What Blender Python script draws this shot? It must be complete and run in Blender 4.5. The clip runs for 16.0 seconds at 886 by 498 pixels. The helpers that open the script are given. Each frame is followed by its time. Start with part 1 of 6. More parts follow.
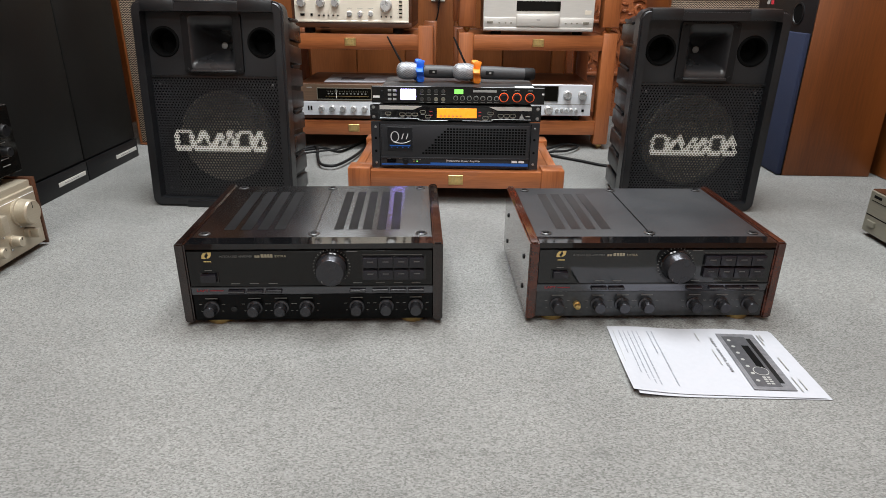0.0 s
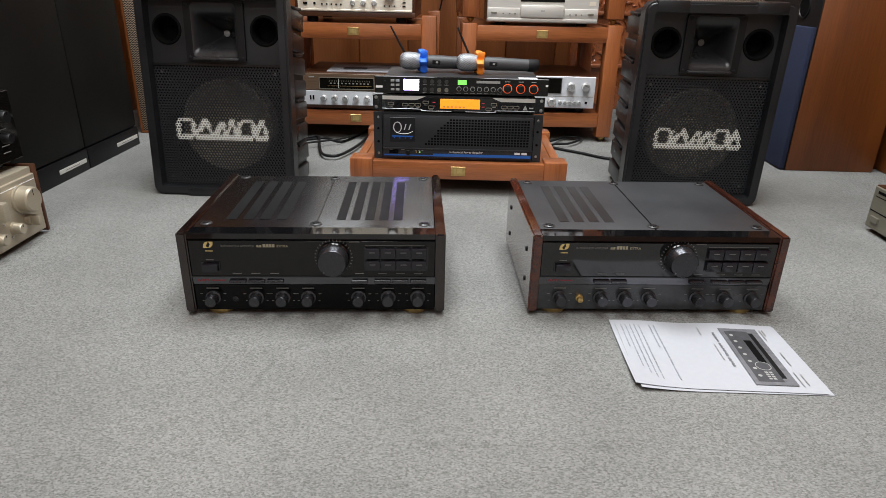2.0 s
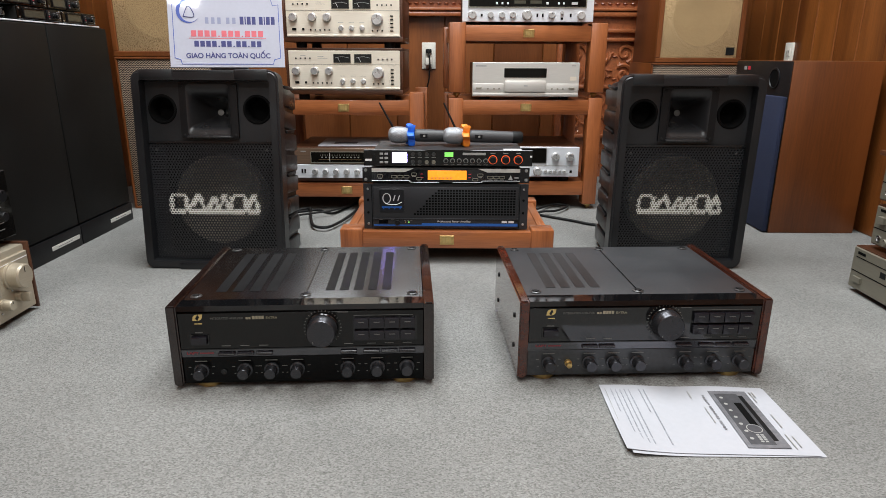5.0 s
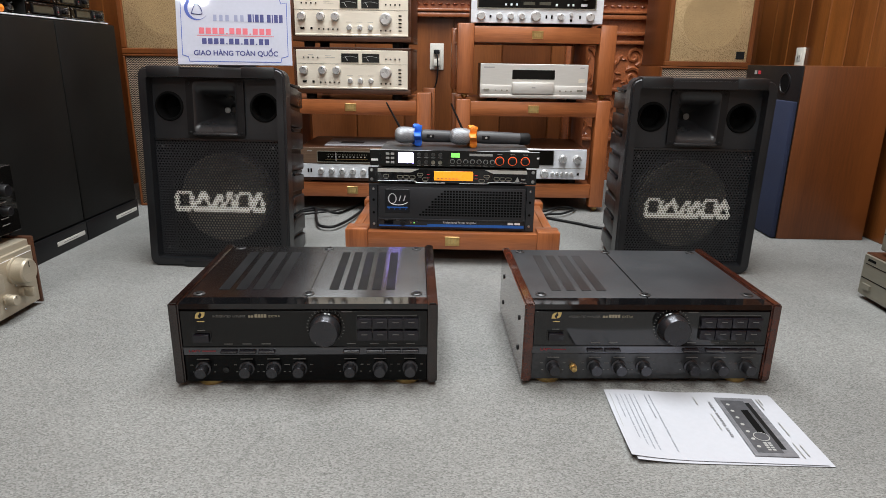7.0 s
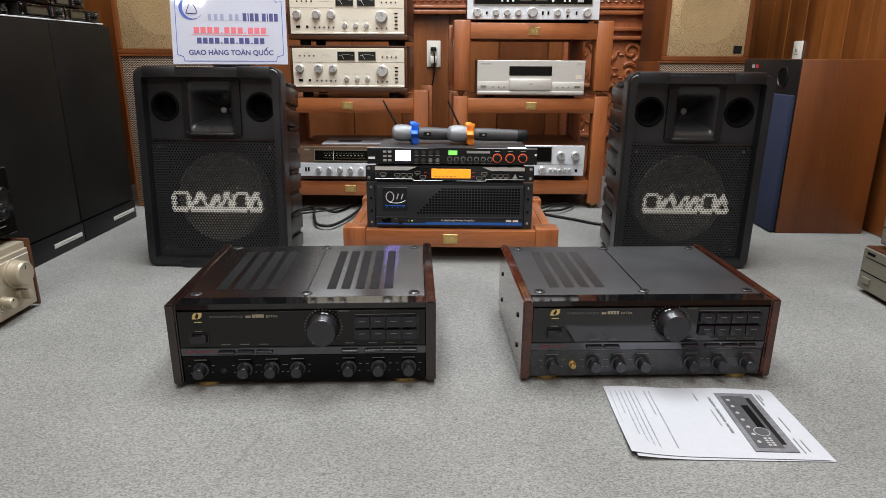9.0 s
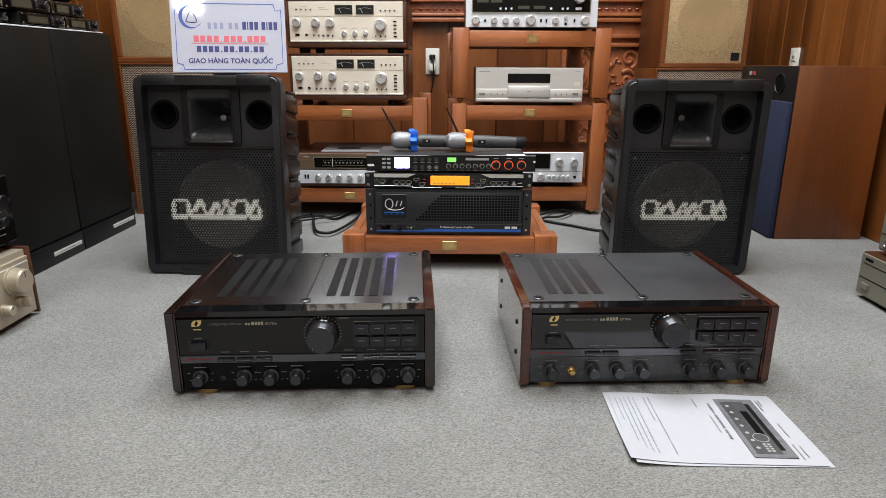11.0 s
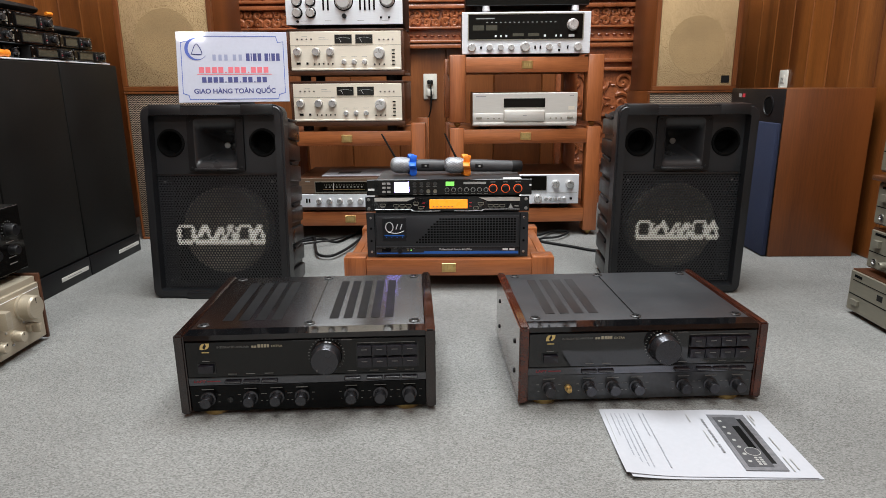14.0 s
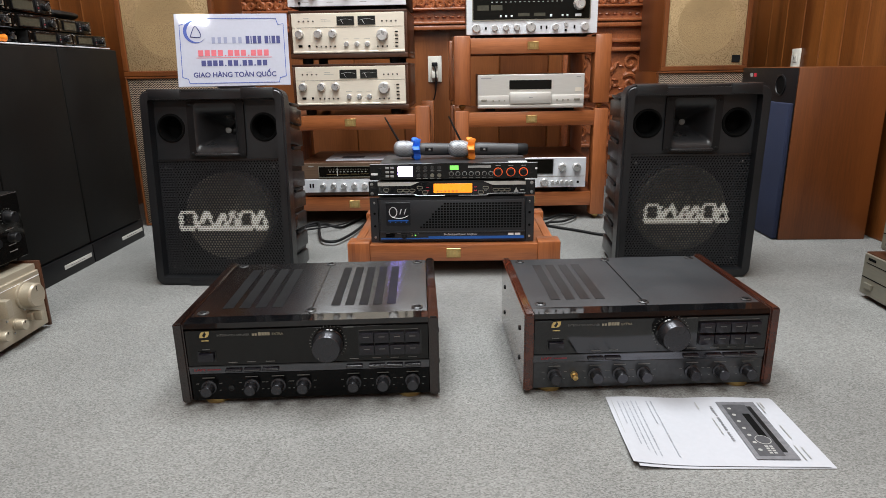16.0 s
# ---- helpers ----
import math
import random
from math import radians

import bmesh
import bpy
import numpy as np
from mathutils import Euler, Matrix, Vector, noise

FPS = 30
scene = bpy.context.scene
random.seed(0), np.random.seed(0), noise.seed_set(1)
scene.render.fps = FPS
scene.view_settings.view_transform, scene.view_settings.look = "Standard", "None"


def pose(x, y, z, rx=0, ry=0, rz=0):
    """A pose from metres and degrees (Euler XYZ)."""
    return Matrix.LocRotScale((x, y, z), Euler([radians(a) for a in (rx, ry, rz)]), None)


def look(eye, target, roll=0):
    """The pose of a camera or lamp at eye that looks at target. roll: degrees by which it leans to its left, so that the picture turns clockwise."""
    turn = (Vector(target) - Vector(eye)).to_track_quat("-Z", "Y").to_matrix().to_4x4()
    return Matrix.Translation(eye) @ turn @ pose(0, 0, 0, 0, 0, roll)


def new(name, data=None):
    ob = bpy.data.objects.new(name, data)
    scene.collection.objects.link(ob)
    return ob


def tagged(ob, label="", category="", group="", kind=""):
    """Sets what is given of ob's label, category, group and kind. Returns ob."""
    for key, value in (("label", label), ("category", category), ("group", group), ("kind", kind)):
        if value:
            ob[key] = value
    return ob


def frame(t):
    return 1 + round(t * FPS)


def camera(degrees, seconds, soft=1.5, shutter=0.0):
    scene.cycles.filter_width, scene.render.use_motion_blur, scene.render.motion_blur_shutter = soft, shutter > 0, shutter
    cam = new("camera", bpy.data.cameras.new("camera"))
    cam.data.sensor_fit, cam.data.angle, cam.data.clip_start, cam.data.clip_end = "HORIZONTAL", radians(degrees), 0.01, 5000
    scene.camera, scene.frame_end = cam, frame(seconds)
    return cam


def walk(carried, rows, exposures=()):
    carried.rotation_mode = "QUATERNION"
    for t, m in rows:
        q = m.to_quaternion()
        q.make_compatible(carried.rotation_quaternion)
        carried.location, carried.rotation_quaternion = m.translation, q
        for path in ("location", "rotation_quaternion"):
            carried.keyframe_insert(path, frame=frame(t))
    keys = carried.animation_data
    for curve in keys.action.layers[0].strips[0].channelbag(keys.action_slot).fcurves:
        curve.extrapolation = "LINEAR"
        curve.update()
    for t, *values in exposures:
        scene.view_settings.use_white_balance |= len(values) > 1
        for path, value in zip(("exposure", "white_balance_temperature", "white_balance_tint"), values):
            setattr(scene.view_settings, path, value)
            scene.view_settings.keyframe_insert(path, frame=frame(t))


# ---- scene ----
cam = camera(70.0, 16.0, soft=0.45)

PATH = [
    (0, (0.003, 0.047, 0.582), (-0.032, 1.898, -0.177), 0.6),
    (0.5, (0.0, 0.051, 0.58), (-0.034, 1.893, -0.2), 0.8),
    (1, (0.002, 0.048, 0.58), (-0.033, 1.89, -0.198), 0.7),
    (1.5, (-0.003, 0.053, 0.581), (-0.031, 1.892, -0.206), 1.1),
    (2, (-0.002, 0.051, 0.58), (-0.036, 1.891, -0.203), 1.2),
    (2.5, (-0.002, 0.052, 0.58), (-0.029, 1.893, -0.201), 1.0),
    (3, (0.005, 0.047, 0.578), (0.008, 1.894, -0.19), 1.1),
    (3.5, (0.007, 0.047, 0.579), (0.009, 1.911, -0.147), 0.9),
    (4, (0.011, 0.038, 0.586), (0.002, 1.935, -0.05), 0.1),
    (4.2, (0.01, 0.034, 0.588), (-0.001, 1.943, -0.008), -0.2),
    (6.5, (0.009, 0.043, 0.581), (-0.026, 1.958, 0.006), 1.3),
    (7, (0.01, 0.045, 0.581), (-0.025, 1.96, 0.006), 0.9),
    (7.5, (0.011, 0.048, 0.58), (-0.026, 1.962, 0.0), 0.7),
    (8, (0.009, 0.051, 0.58), (-0.033, 1.964, -0.001), 0.8),
    (8.5, (0.011, 0.049, 0.581), (-0.03, 1.963, 0.002), 0.5),
    (9, (0.014, 0.05, 0.58), (-0.02, 1.963, -0.002), 0.3),
    (11.5, (0.016, 0.046, 0.582), (-0.015, 1.966, 0.022), 0.1),
    (12, (0.021, 0.043, 0.584), (0.012, 1.961, 0.017), -0.1),
    (12.5, (0.006, 0.033, 0.592), (-0.023, 1.958, 0.05), 1.2),
    (13, (0.001, 0.024, 0.597), (-0.04, 1.955, 0.077), 1.4),
    (13.5, (0.013, 0.01, 0.6), (0.007, 1.946, 0.099), -0.3),
    (14, (0.017, 0.008, 0.598), (-0.015, 1.944, 0.097), -0.5),
    (14.5, (0.021, 0.016, 0.599), (-0.005, 1.951, 0.095), -0.9),
    (15, (0.028, 0.02, 0.594), (0.002, 1.949, 0.067), -1.5),
    (15.5, (0.024, 0.029, 0.595), (-0.031, 1.954, 0.057), -1.3),
    (16, (0.025, 0.033, 0.593), (-0.031, 1.956, 0.045), -1.0),
]
walk(cam, [(t, look(eye, goal, roll)) for t, eye, goal, roll in PATH], ((0.0, 0.13), (0.5, 0.04), (1.0, -0.07), (3.0, -0.08), (4.0, -0.05), (6.5, 0.0), (16.0, 0.0)))

# ---- light ----
world = bpy.data.worlds.new("world")
scene.world = world
world.use_nodes = True
world.node_tree.nodes["Background"].inputs[0].default_value = (0.8, 0.9, 1.0, 1)
world.node_tree.nodes["Background"].inputs[1].default_value = 0.05
scene.view_settings.exposure = 0.0


def ceiling_lamp(x, y, sx, sy, watts, tint):
    lamp = bpy.data.lights.new("ceiling_lamp", "AREA")
    lamp.shape, lamp.size, lamp.size_y, lamp.energy = "RECTANGLE", sx, sy, watts
    lamp.color = tint
    ob = new("ceiling_lamp", lamp)
    ob.matrix_world = pose(x, y, 2.72)


for side in (-1, 1):
    for lx, ly, sx, sy, watts, tint in ((0.85, -1.6, 0.2, 0.2, 29, (0.97, 0.99, 0.99)), (0.46, 0.3, 0.6, 1.2, 31, (0.96, 0.99, 0.99)), (0.46, 1.9, 0.6, 1.2, 53, (0.92, 0.97, 1.0))):
        ceiling_lamp(side * lx, ly, sx, sy, watts, tint)

# ---- materials ----


def nodes_of(name):
    m = bpy.data.materials.new(name)
    m.use_nodes = True
    t = m.node_tree
    return m, t, t.nodes["Principled BSDF"]


def mat(name, col, rough=0.5, metal=0.0, var=0.12, scale=6.0, fine=120.0, bump=0.0, stretch=(1, 1, 1), coat=0.0, rvar=0.1, emit=0.0, spec=0.5, per_piece=0.0):
    """A surface with stains at a large scale and grain at a fine one."""
    m, t, b = nodes_of(name)
    n, l = t.nodes, t.links
    tc = n.new("ShaderNodeTexCoord")
    mp = n.new("ShaderNodeMapping")
    mp.inputs["Scale"].default_value = stretch
    l.new(tc.outputs["Object"], mp.inputs[0])
    big, small = n.new("ShaderNodeTexNoise"), n.new("ShaderNodeTexNoise")
    big.inputs["Scale"].default_value, small.inputs["Scale"].default_value = scale, fine
    big.inputs["Detail"].default_value, small.inputs["Detail"].default_value = 4, 3
    l.new(mp.outputs[0], big.inputs[0])
    l.new(mp.outputs[0], small.inputs[0])
    mix = n.new("ShaderNodeMath")
    mix.operation = "ADD"
    l.new(big.outputs[0], mix.inputs[0])
    l.new(small.outputs[0], mix.inputs[1])
    last = mix.outputs[0]
    if per_piece:
        info, mul, add = n.new("ShaderNodeObjectInfo"), n.new("ShaderNodeMath"), n.new("ShaderNodeMath")
        mul.operation, add.operation = "MULTIPLY_ADD", "ADD"
        mul.inputs[1].default_value, mul.inputs[2].default_value = per_piece, -per_piece / 2
        l.new(info.outputs["Random"], mul.inputs[0])
        l.new(last, add.inputs[0])
        l.new(mul.outputs[0], add.inputs[1])
        last = add.outputs[0]
    ramp = n.new("ShaderNodeMapRange")
    ramp.inputs[1].default_value, ramp.inputs[2].default_value = 0.6, 1.4
    ramp.inputs[3].default_value, ramp.inputs[4].default_value = 1 - var * 2, 1 + var * 2
    l.new(last, ramp.inputs[0])
    sc = n.new("ShaderNodeVectorMath")
    sc.operation = "SCALE"
    sc.inputs[0].default_value = col
    l.new(ramp.outputs[0], sc.inputs["Scale"])
    l.new(sc.outputs[0], b.inputs["Base Color"])
    rr = n.new("ShaderNodeMapRange")
    rr.inputs[1].default_value, rr.inputs[2].default_value = 0.3, 0.7
    rr.inputs[3].default_value, rr.inputs[4].default_value = max(0.02, rough - rvar), min(1, rough + rvar)
    l.new(big.outputs[0], rr.inputs[0])
    l.new(rr.outputs[0], b.inputs["Roughness"])
    b.inputs["Metallic"].default_value = metal
    b.inputs["Specular IOR Level"].default_value = spec
    b.inputs["Coat Weight"].default_value = coat
    b.inputs["Coat Roughness"].default_value = 0.05
    if bump:
        bp = n.new("ShaderNodeBump")
        bp.inputs["Strength"].default_value, bp.inputs["Distance"].default_value = 0.6, bump
        l.new(small.outputs[0], bp.inputs["Height"])
        l.new(bp.outputs[0], b.inputs["Normal"])
    if emit:
        b.inputs["Emission Color"].default_value = (*col, 1)
        b.inputs["Emission Strength"].default_value = emit
    return m


def carpet_mat():
    m, t, b = nodes_of("carpet")
    n, l = t.nodes, t.links
    tc = n.new("ShaderNodeTexCoord")
    mp = n.new("ShaderNodeMapping")
    mp.inputs["Scale"].default_value = (0.85, 1.25, 1)
    l.new(tc.outputs["Object"], mp.inputs[0])
    loops, tuft, stain = n.new("ShaderNodeTexVoronoi"), n.new("ShaderNodeTexNoise"), n.new("ShaderNodeTexNoise")
    loops.inputs["Scale"].default_value = 390
    tuft.inputs["Scale"].default_value, tuft.inputs["Detail"].default_value, tuft.inputs["Roughness"].default_value = 300, 5, 0.7
    stain.inputs["Scale"].default_value, stain.inputs["Detail"].default_value = 3.5, 5
    l.new(mp.outputs[0], loops.inputs[0])
    l.new(mp.outputs[0], tuft.inputs[0])
    l.new(tc.outputs["Object"], stain.inputs[0])
    one = n.new("ShaderNodeSeparateColor")
    l.new(loops.outputs["Color"], one.inputs[0])
    both = n.new("ShaderNodeMath")
    both.operation = "MULTIPLY_ADD"
    both.inputs[1].default_value = 0.34
    l.new(one.outputs[0], both.inputs[0])
    l.new(tuft.outputs[0], both.inputs[2])
    cr = n.new("ShaderNodeValToRGB")
    e = cr.color_ramp.elements
    e[0].position, e[0].color = 0.45, (0.134, 0.133, 0.125, 1)
    e[1].position, e[1].color = 0.92, (0.288, 0.288, 0.277, 1)
    mid = cr.color_ramp.elements.new(0.68)
    mid.color = (0.219, 0.218, 0.208, 1)
    l.new(both.outputs[0], cr.inputs[0])
    rg = n.new("ShaderNodeMapRange")
    rg.inputs[1].default_value, rg.inputs[2].default_value, rg.inputs[3].default_value, rg.inputs[4].default_value = 0.3, 0.7, 0.84, 1.08
    l.new(stain.outputs[0], rg.inputs[0])
    sc = n.new("ShaderNodeVectorMath")
    sc.operation = "SCALE"
    l.new(cr.outputs[0], sc.inputs[0])
    l.new(rg.outputs[0], sc.inputs["Scale"])
    last = sc.outputs[0]
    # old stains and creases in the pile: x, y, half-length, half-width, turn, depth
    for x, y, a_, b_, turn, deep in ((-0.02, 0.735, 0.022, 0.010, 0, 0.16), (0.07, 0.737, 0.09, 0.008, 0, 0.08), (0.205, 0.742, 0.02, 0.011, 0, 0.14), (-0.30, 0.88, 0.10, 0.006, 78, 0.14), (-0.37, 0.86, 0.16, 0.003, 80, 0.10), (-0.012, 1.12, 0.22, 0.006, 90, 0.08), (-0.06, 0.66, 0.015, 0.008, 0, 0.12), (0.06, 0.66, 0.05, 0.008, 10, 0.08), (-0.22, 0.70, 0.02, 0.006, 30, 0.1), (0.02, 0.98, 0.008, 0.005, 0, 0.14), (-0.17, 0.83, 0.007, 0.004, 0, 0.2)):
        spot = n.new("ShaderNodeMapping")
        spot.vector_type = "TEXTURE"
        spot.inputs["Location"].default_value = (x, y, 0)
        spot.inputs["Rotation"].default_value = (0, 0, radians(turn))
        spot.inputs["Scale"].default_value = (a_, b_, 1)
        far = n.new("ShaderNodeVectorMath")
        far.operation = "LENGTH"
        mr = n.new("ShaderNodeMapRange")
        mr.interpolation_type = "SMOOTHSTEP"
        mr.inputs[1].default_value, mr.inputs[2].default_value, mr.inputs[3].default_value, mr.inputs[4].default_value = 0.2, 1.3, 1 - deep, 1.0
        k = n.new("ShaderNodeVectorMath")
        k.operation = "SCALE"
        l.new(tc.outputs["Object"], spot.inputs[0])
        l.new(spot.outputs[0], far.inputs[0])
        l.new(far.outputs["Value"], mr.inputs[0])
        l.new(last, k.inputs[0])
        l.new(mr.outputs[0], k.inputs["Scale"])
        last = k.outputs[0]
    l.new(last, b.inputs["Base Color"])
    b.inputs["Roughness"].default_value = 0.95
    b.inputs["Specular IOR Level"].default_value = 0.1
    bp = n.new("ShaderNodeBump")
    bp.inputs["Strength"].default_value, bp.inputs["Distance"].default_value = 0.6, 0.002
    l.new(both.outputs[0], bp.inputs["Height"])
    l.new(bp.outputs[0], b.inputs["Normal"])
    return m


def wood_mat(name, dark, light, axis, rough=0.35, coat=0.25, rings=14.0, per_piece=0.0, coat_rough=0.2):
    """Straight-grained wood; axis is the way of the grain."""
    m, t, b = nodes_of(name)
    n, l = t.nodes, t.links
    tc, mp = n.new("ShaderNodeTexCoord"), n.new("ShaderNodeMapping")
    mp.inputs["Scale"].default_value = tuple(0.06 if a == axis else 1.0 for a in "xyz")
    l.new(tc.outputs["Object"], mp.inputs[0])
    src = mp.outputs[0]
    if per_piece:
        info, off = n.new("ShaderNodeObjectInfo"), n.new("ShaderNodeVectorMath")
        off.operation = "MULTIPLY_ADD"
        off.inputs[1].default_value = (7, 9, 11)
        l.new(info.outputs["Random"], off.inputs[0])
        l.new(src, off.inputs[2])
        src = off.outputs[0]
    broad, fine = n.new("ShaderNodeTexNoise"), n.new("ShaderNodeTexNoise")
    broad.inputs["Scale"].default_value, broad.inputs["Detail"].default_value, broad.inputs["Distortion"].default_value = rings, 3, 0.6
    fine.inputs["Scale"].default_value, fine.inputs["Detail"].default_value = 260, 3
    l.new(src, broad.inputs[0])
    l.new(src, fine.inputs[0])
    mul = n.new("ShaderNodeMath")
    mul.operation = "MULTIPLY_ADD"
    mul.inputs[1].default_value = 0.35
    l.new(fine.outputs[0], mul.inputs[0])
    l.new(broad.outputs[0], mul.inputs[2])
    last = mul.outputs[0]
    if per_piece:
        mr = n.new("ShaderNodeMath")
        mr.operation = "MULTIPLY_ADD"
        mr.inputs[1].default_value = per_piece
        l.new(info.outputs["Random"], mr.inputs[0])
        l.new(last, mr.inputs[2])
        last = mr.outputs[0]
    cr = n.new("ShaderNodeValToRGB")
    e = cr.color_ramp.elements
    e[0].position, e[0].color = 0.42 + per_piece / 2, (*dark, 1)
    e[1].position, e[1].color = 0.90 + per_piece / 2, (*light, 1)
    l.new(last, cr.inputs[0])
    l.new(cr.outputs[0], b.inputs["Base Color"])
    b.inputs["Roughness"].default_value = rough
    b.inputs["Coat Weight"].default_value = coat
    b.inputs["Coat Roughness"].default_value = coat_rough
    bp = n.new("ShaderNodeBump")
    bp.inputs["Strength"].default_value, bp.inputs["Distance"].default_value = 0.25, 0.001
    l.new(fine.outputs[0], bp.inputs["Height"])
    l.new(bp.outputs[0], b.inputs["Normal"])
    return m


def zigzag_mat():
    """Woven speaker cloth with a zigzag in pale and dark threads."""
    m, t, b = nodes_of("zigzag_cloth")
    n, l = t.nodes, t.links
    tc, sep = n.new("ShaderNodeTexCoord"), n.new("ShaderNodeSeparateXYZ")
    l.new(tc.outputs["Object"], sep.inputs[0])

    def math(op, a, b_=None):
        k = n.new("ShaderNodeMath")
        k.operation = op
        for i, v in enumerate((a, b_)):
            if v is None:
                continue
            if isinstance(v, (int, float)):
                k.inputs[i].default_value = v
            else:
                l.new(v, k.inputs[i])
        return k.outputs[0]

    wave = math("PINGPONG", sep.outputs["X"], 0.0052)
    row = math("ADD", sep.outputs["Z"], wave)
    tri = math("PINGPONG", row, 0.0042)
    on = math("GREATER_THAN", tri, 0.0023)
    noise_ = n.new("ShaderNodeTexNoise")
    noise_.inputs["Scale"].default_value = 150
    l.new(tc.outputs["Object"], noise_.inputs[0])
    mix = n.new("ShaderNodeMix")
    mix.data_type = "RGBA"
    mix.inputs[6].default_value, mix.inputs[7].default_value = (0.02, 0.014, 0.010, 1), (0.47, 0.36, 0.26, 1)
    l.new(on, mix.inputs[0])
    mul = n.new("ShaderNodeMix")
    mul.data_type, mul.blend_type = "RGBA", "MULTIPLY"
    mul.inputs[0].default_value = 0.6
    l.new(mix.outputs[2], mul.inputs[6])
    l.new(noise_.outputs[0], mul.inputs[7])
    l.new(mul.outputs[2], b.inputs["Base Color"])
    b.inputs["Roughness"].default_value = 0.9
    return m


def cloth_mat(name, tone):
    """Beige grille cloth with short dark flecks."""
    m, t, b = nodes_of(name)
    n, l = t.nodes, t.links
    tc, mp = n.new("ShaderNodeTexCoord"), n.new("ShaderNodeMapping")
    mp.inputs["Scale"].default_value = (1, 1, 0.36)
    l.new(tc.outputs["Object"], mp.inputs[0])
    fleck, weave, stain = n.new("ShaderNodeTexNoise"), n.new("ShaderNodeTexNoise"), n.new("ShaderNodeTexNoise")
    fleck.inputs["Scale"].default_value, fleck.inputs["Detail"].default_value = 540, 1
    weave.inputs["Scale"].default_value, weave.inputs["Detail"].default_value = 330, 2
    stain.inputs["Scale"].default_value = 6
    l.new(mp.outputs[0], fleck.inputs[0])
    l.new(tc.outputs["Object"], weave.inputs[0])
    l.new(tc.outputs["Object"], stain.inputs[0])
    cr = n.new("ShaderNodeValToRGB")
    e = cr.color_ramp.elements
    e[0].position, e[0].color = 0.36, (0.22, 0.14, 0.062, 1)
    e[1].position, e[1].color = 0.49, (tone[0], tone[1], tone[2], 1)
    l.new(fleck.outputs[0], cr.inputs[0])
    add = n.new("ShaderNodeMath")
    l.new(weave.outputs[0], add.inputs[0])
    l.new(stain.outputs[0], add.inputs[1])
    rg = n.new("ShaderNodeMapRange")
    rg.inputs[1].default_value, rg.inputs[2].default_value, rg.inputs[3].default_value, rg.inputs[4].default_value = 0.7, 1.3, 0.78, 1.15
    l.new(add.outputs[0], rg.inputs[0])
    sc = n.new("ShaderNodeVectorMath")
    sc.operation = "SCALE"
    l.new(cr.outputs[0], sc.inputs[0])
    l.new(rg.outputs[0], sc.inputs["Scale"])
    l.new(sc.outputs[0], b.inputs["Base Color"])
    b.inputs["Roughness"].default_value = 0.92
    bp = n.new("ShaderNodeBump")
    bp.inputs["Strength"].default_value, bp.inputs["Distance"].default_value = 0.4, 0.001
    l.new(weave.outputs[0], bp.inputs["Height"])
    l.new(bp.outputs[0], b.inputs["Normal"])
    return m


def brushed_mat(name, col, rough, spec, metal=0.0):
    """Black sheet metal brushed from front to back, which draws reflections out lengthwise."""
    m = mat(name, col, rough, metal, var=0.12, fine=300, rvar=0.02, spec=spec)
    n, l = m.node_tree.nodes, m.node_tree.links
    b = n["Principled BSDF"]
    tg = n.new("ShaderNodeTangent")
    tg.direction_type, tg.uv_map = "UV_MAP", "brush"
    b.inputs["Anisotropic"].default_value = 1.0
    b.inputs["Anisotropic Rotation"].default_value = 0.25
    l.new(tg.outputs[0], b.inputs["Tangent"])
    return m


M_CARPET = carpet_mat()
M_COVER = brushed_mat("brushed_black_cover", (0.003, 0.003, 0.0033), 0.25, 0.75)
M_PLASTER = mat("white_plaster", (0.62, 0.62, 0.60), 0.8, bump=0.001)
M_RACK_H = wood_mat("rack_wood_across", (0.12, 0.031, 0.0095), (0.47, 0.158, 0.052), "x", 0.33, 0.4)
M_RACK_V = wood_mat("rack_wood_upright", (0.12, 0.031, 0.0095), (0.43, 0.14, 0.045), "z", 0.33, 0.4)
M_RACK_D = wood_mat("rack_wood_deep", (0.12, 0.031, 0.0095), (0.44, 0.145, 0.047), "y", 0.33, 0.4)
M_PLANK = wood_mat("plank_wood", (0.085, 0.024, 0.005), (0.26, 0.086, 0.018), "z", 0.35, 0.12, 9.0, 0.25)
M_PANEL = wood_mat("panel_wood", (0.115, 0.034, 0.010), (0.285, 0.094, 0.027), "z", 0.35, 0.15, 7.0, 0.12)
M_CARVED = mat("carved_wood", (0.29, 0.088, 0.031), 0.33, coat=0.35, var=0.25, scale=9, bump=0.001)
M_CASE = wood_mat("speaker_case_wood", (0.08, 0.0215, 0.0042), (0.19, 0.056, 0.0115), "z", 0.42, 0.08, 6.0)
M_WALNUT = wood_mat("walnut_case", (0.035, 0.012, 0.005), (0.10, 0.036, 0.014), "x", 0.42, 0.08)
M_ROSE = wood_mat("lacquered_rosewood", (0.015, 0.0045, 0.003), (0.085, 0.021, 0.01), "y", 0.1, 0.7, 30, coat_rough=0.04)
M_ROSE_DARK = wood_mat("dark_lacquered_wood", (0.006, 0.003, 0.0025), (0.017, 0.0075, 0.0055), "y", 0.1, 0.7, 30, coat_rough=0.04)
M_BLACK = mat("black_plastic", (0.006, 0.006, 0.0068), 0.42, bump=0.0004, fine=500, var=0.2, spec=0.3)
M_BEZEL = mat("black_moulded_plastic", (0.0098, 0.0103, 0.0118), 0.36, bump=0.0004, fine=450, var=0.2, spec=0.5)
M_BLACK_PAINT = mat("black_vinyl", (0.0058, 0.0054, 0.0049), 0.55, bump=0.0003, fine=700, var=0.25, scale=3, spec=0.2)
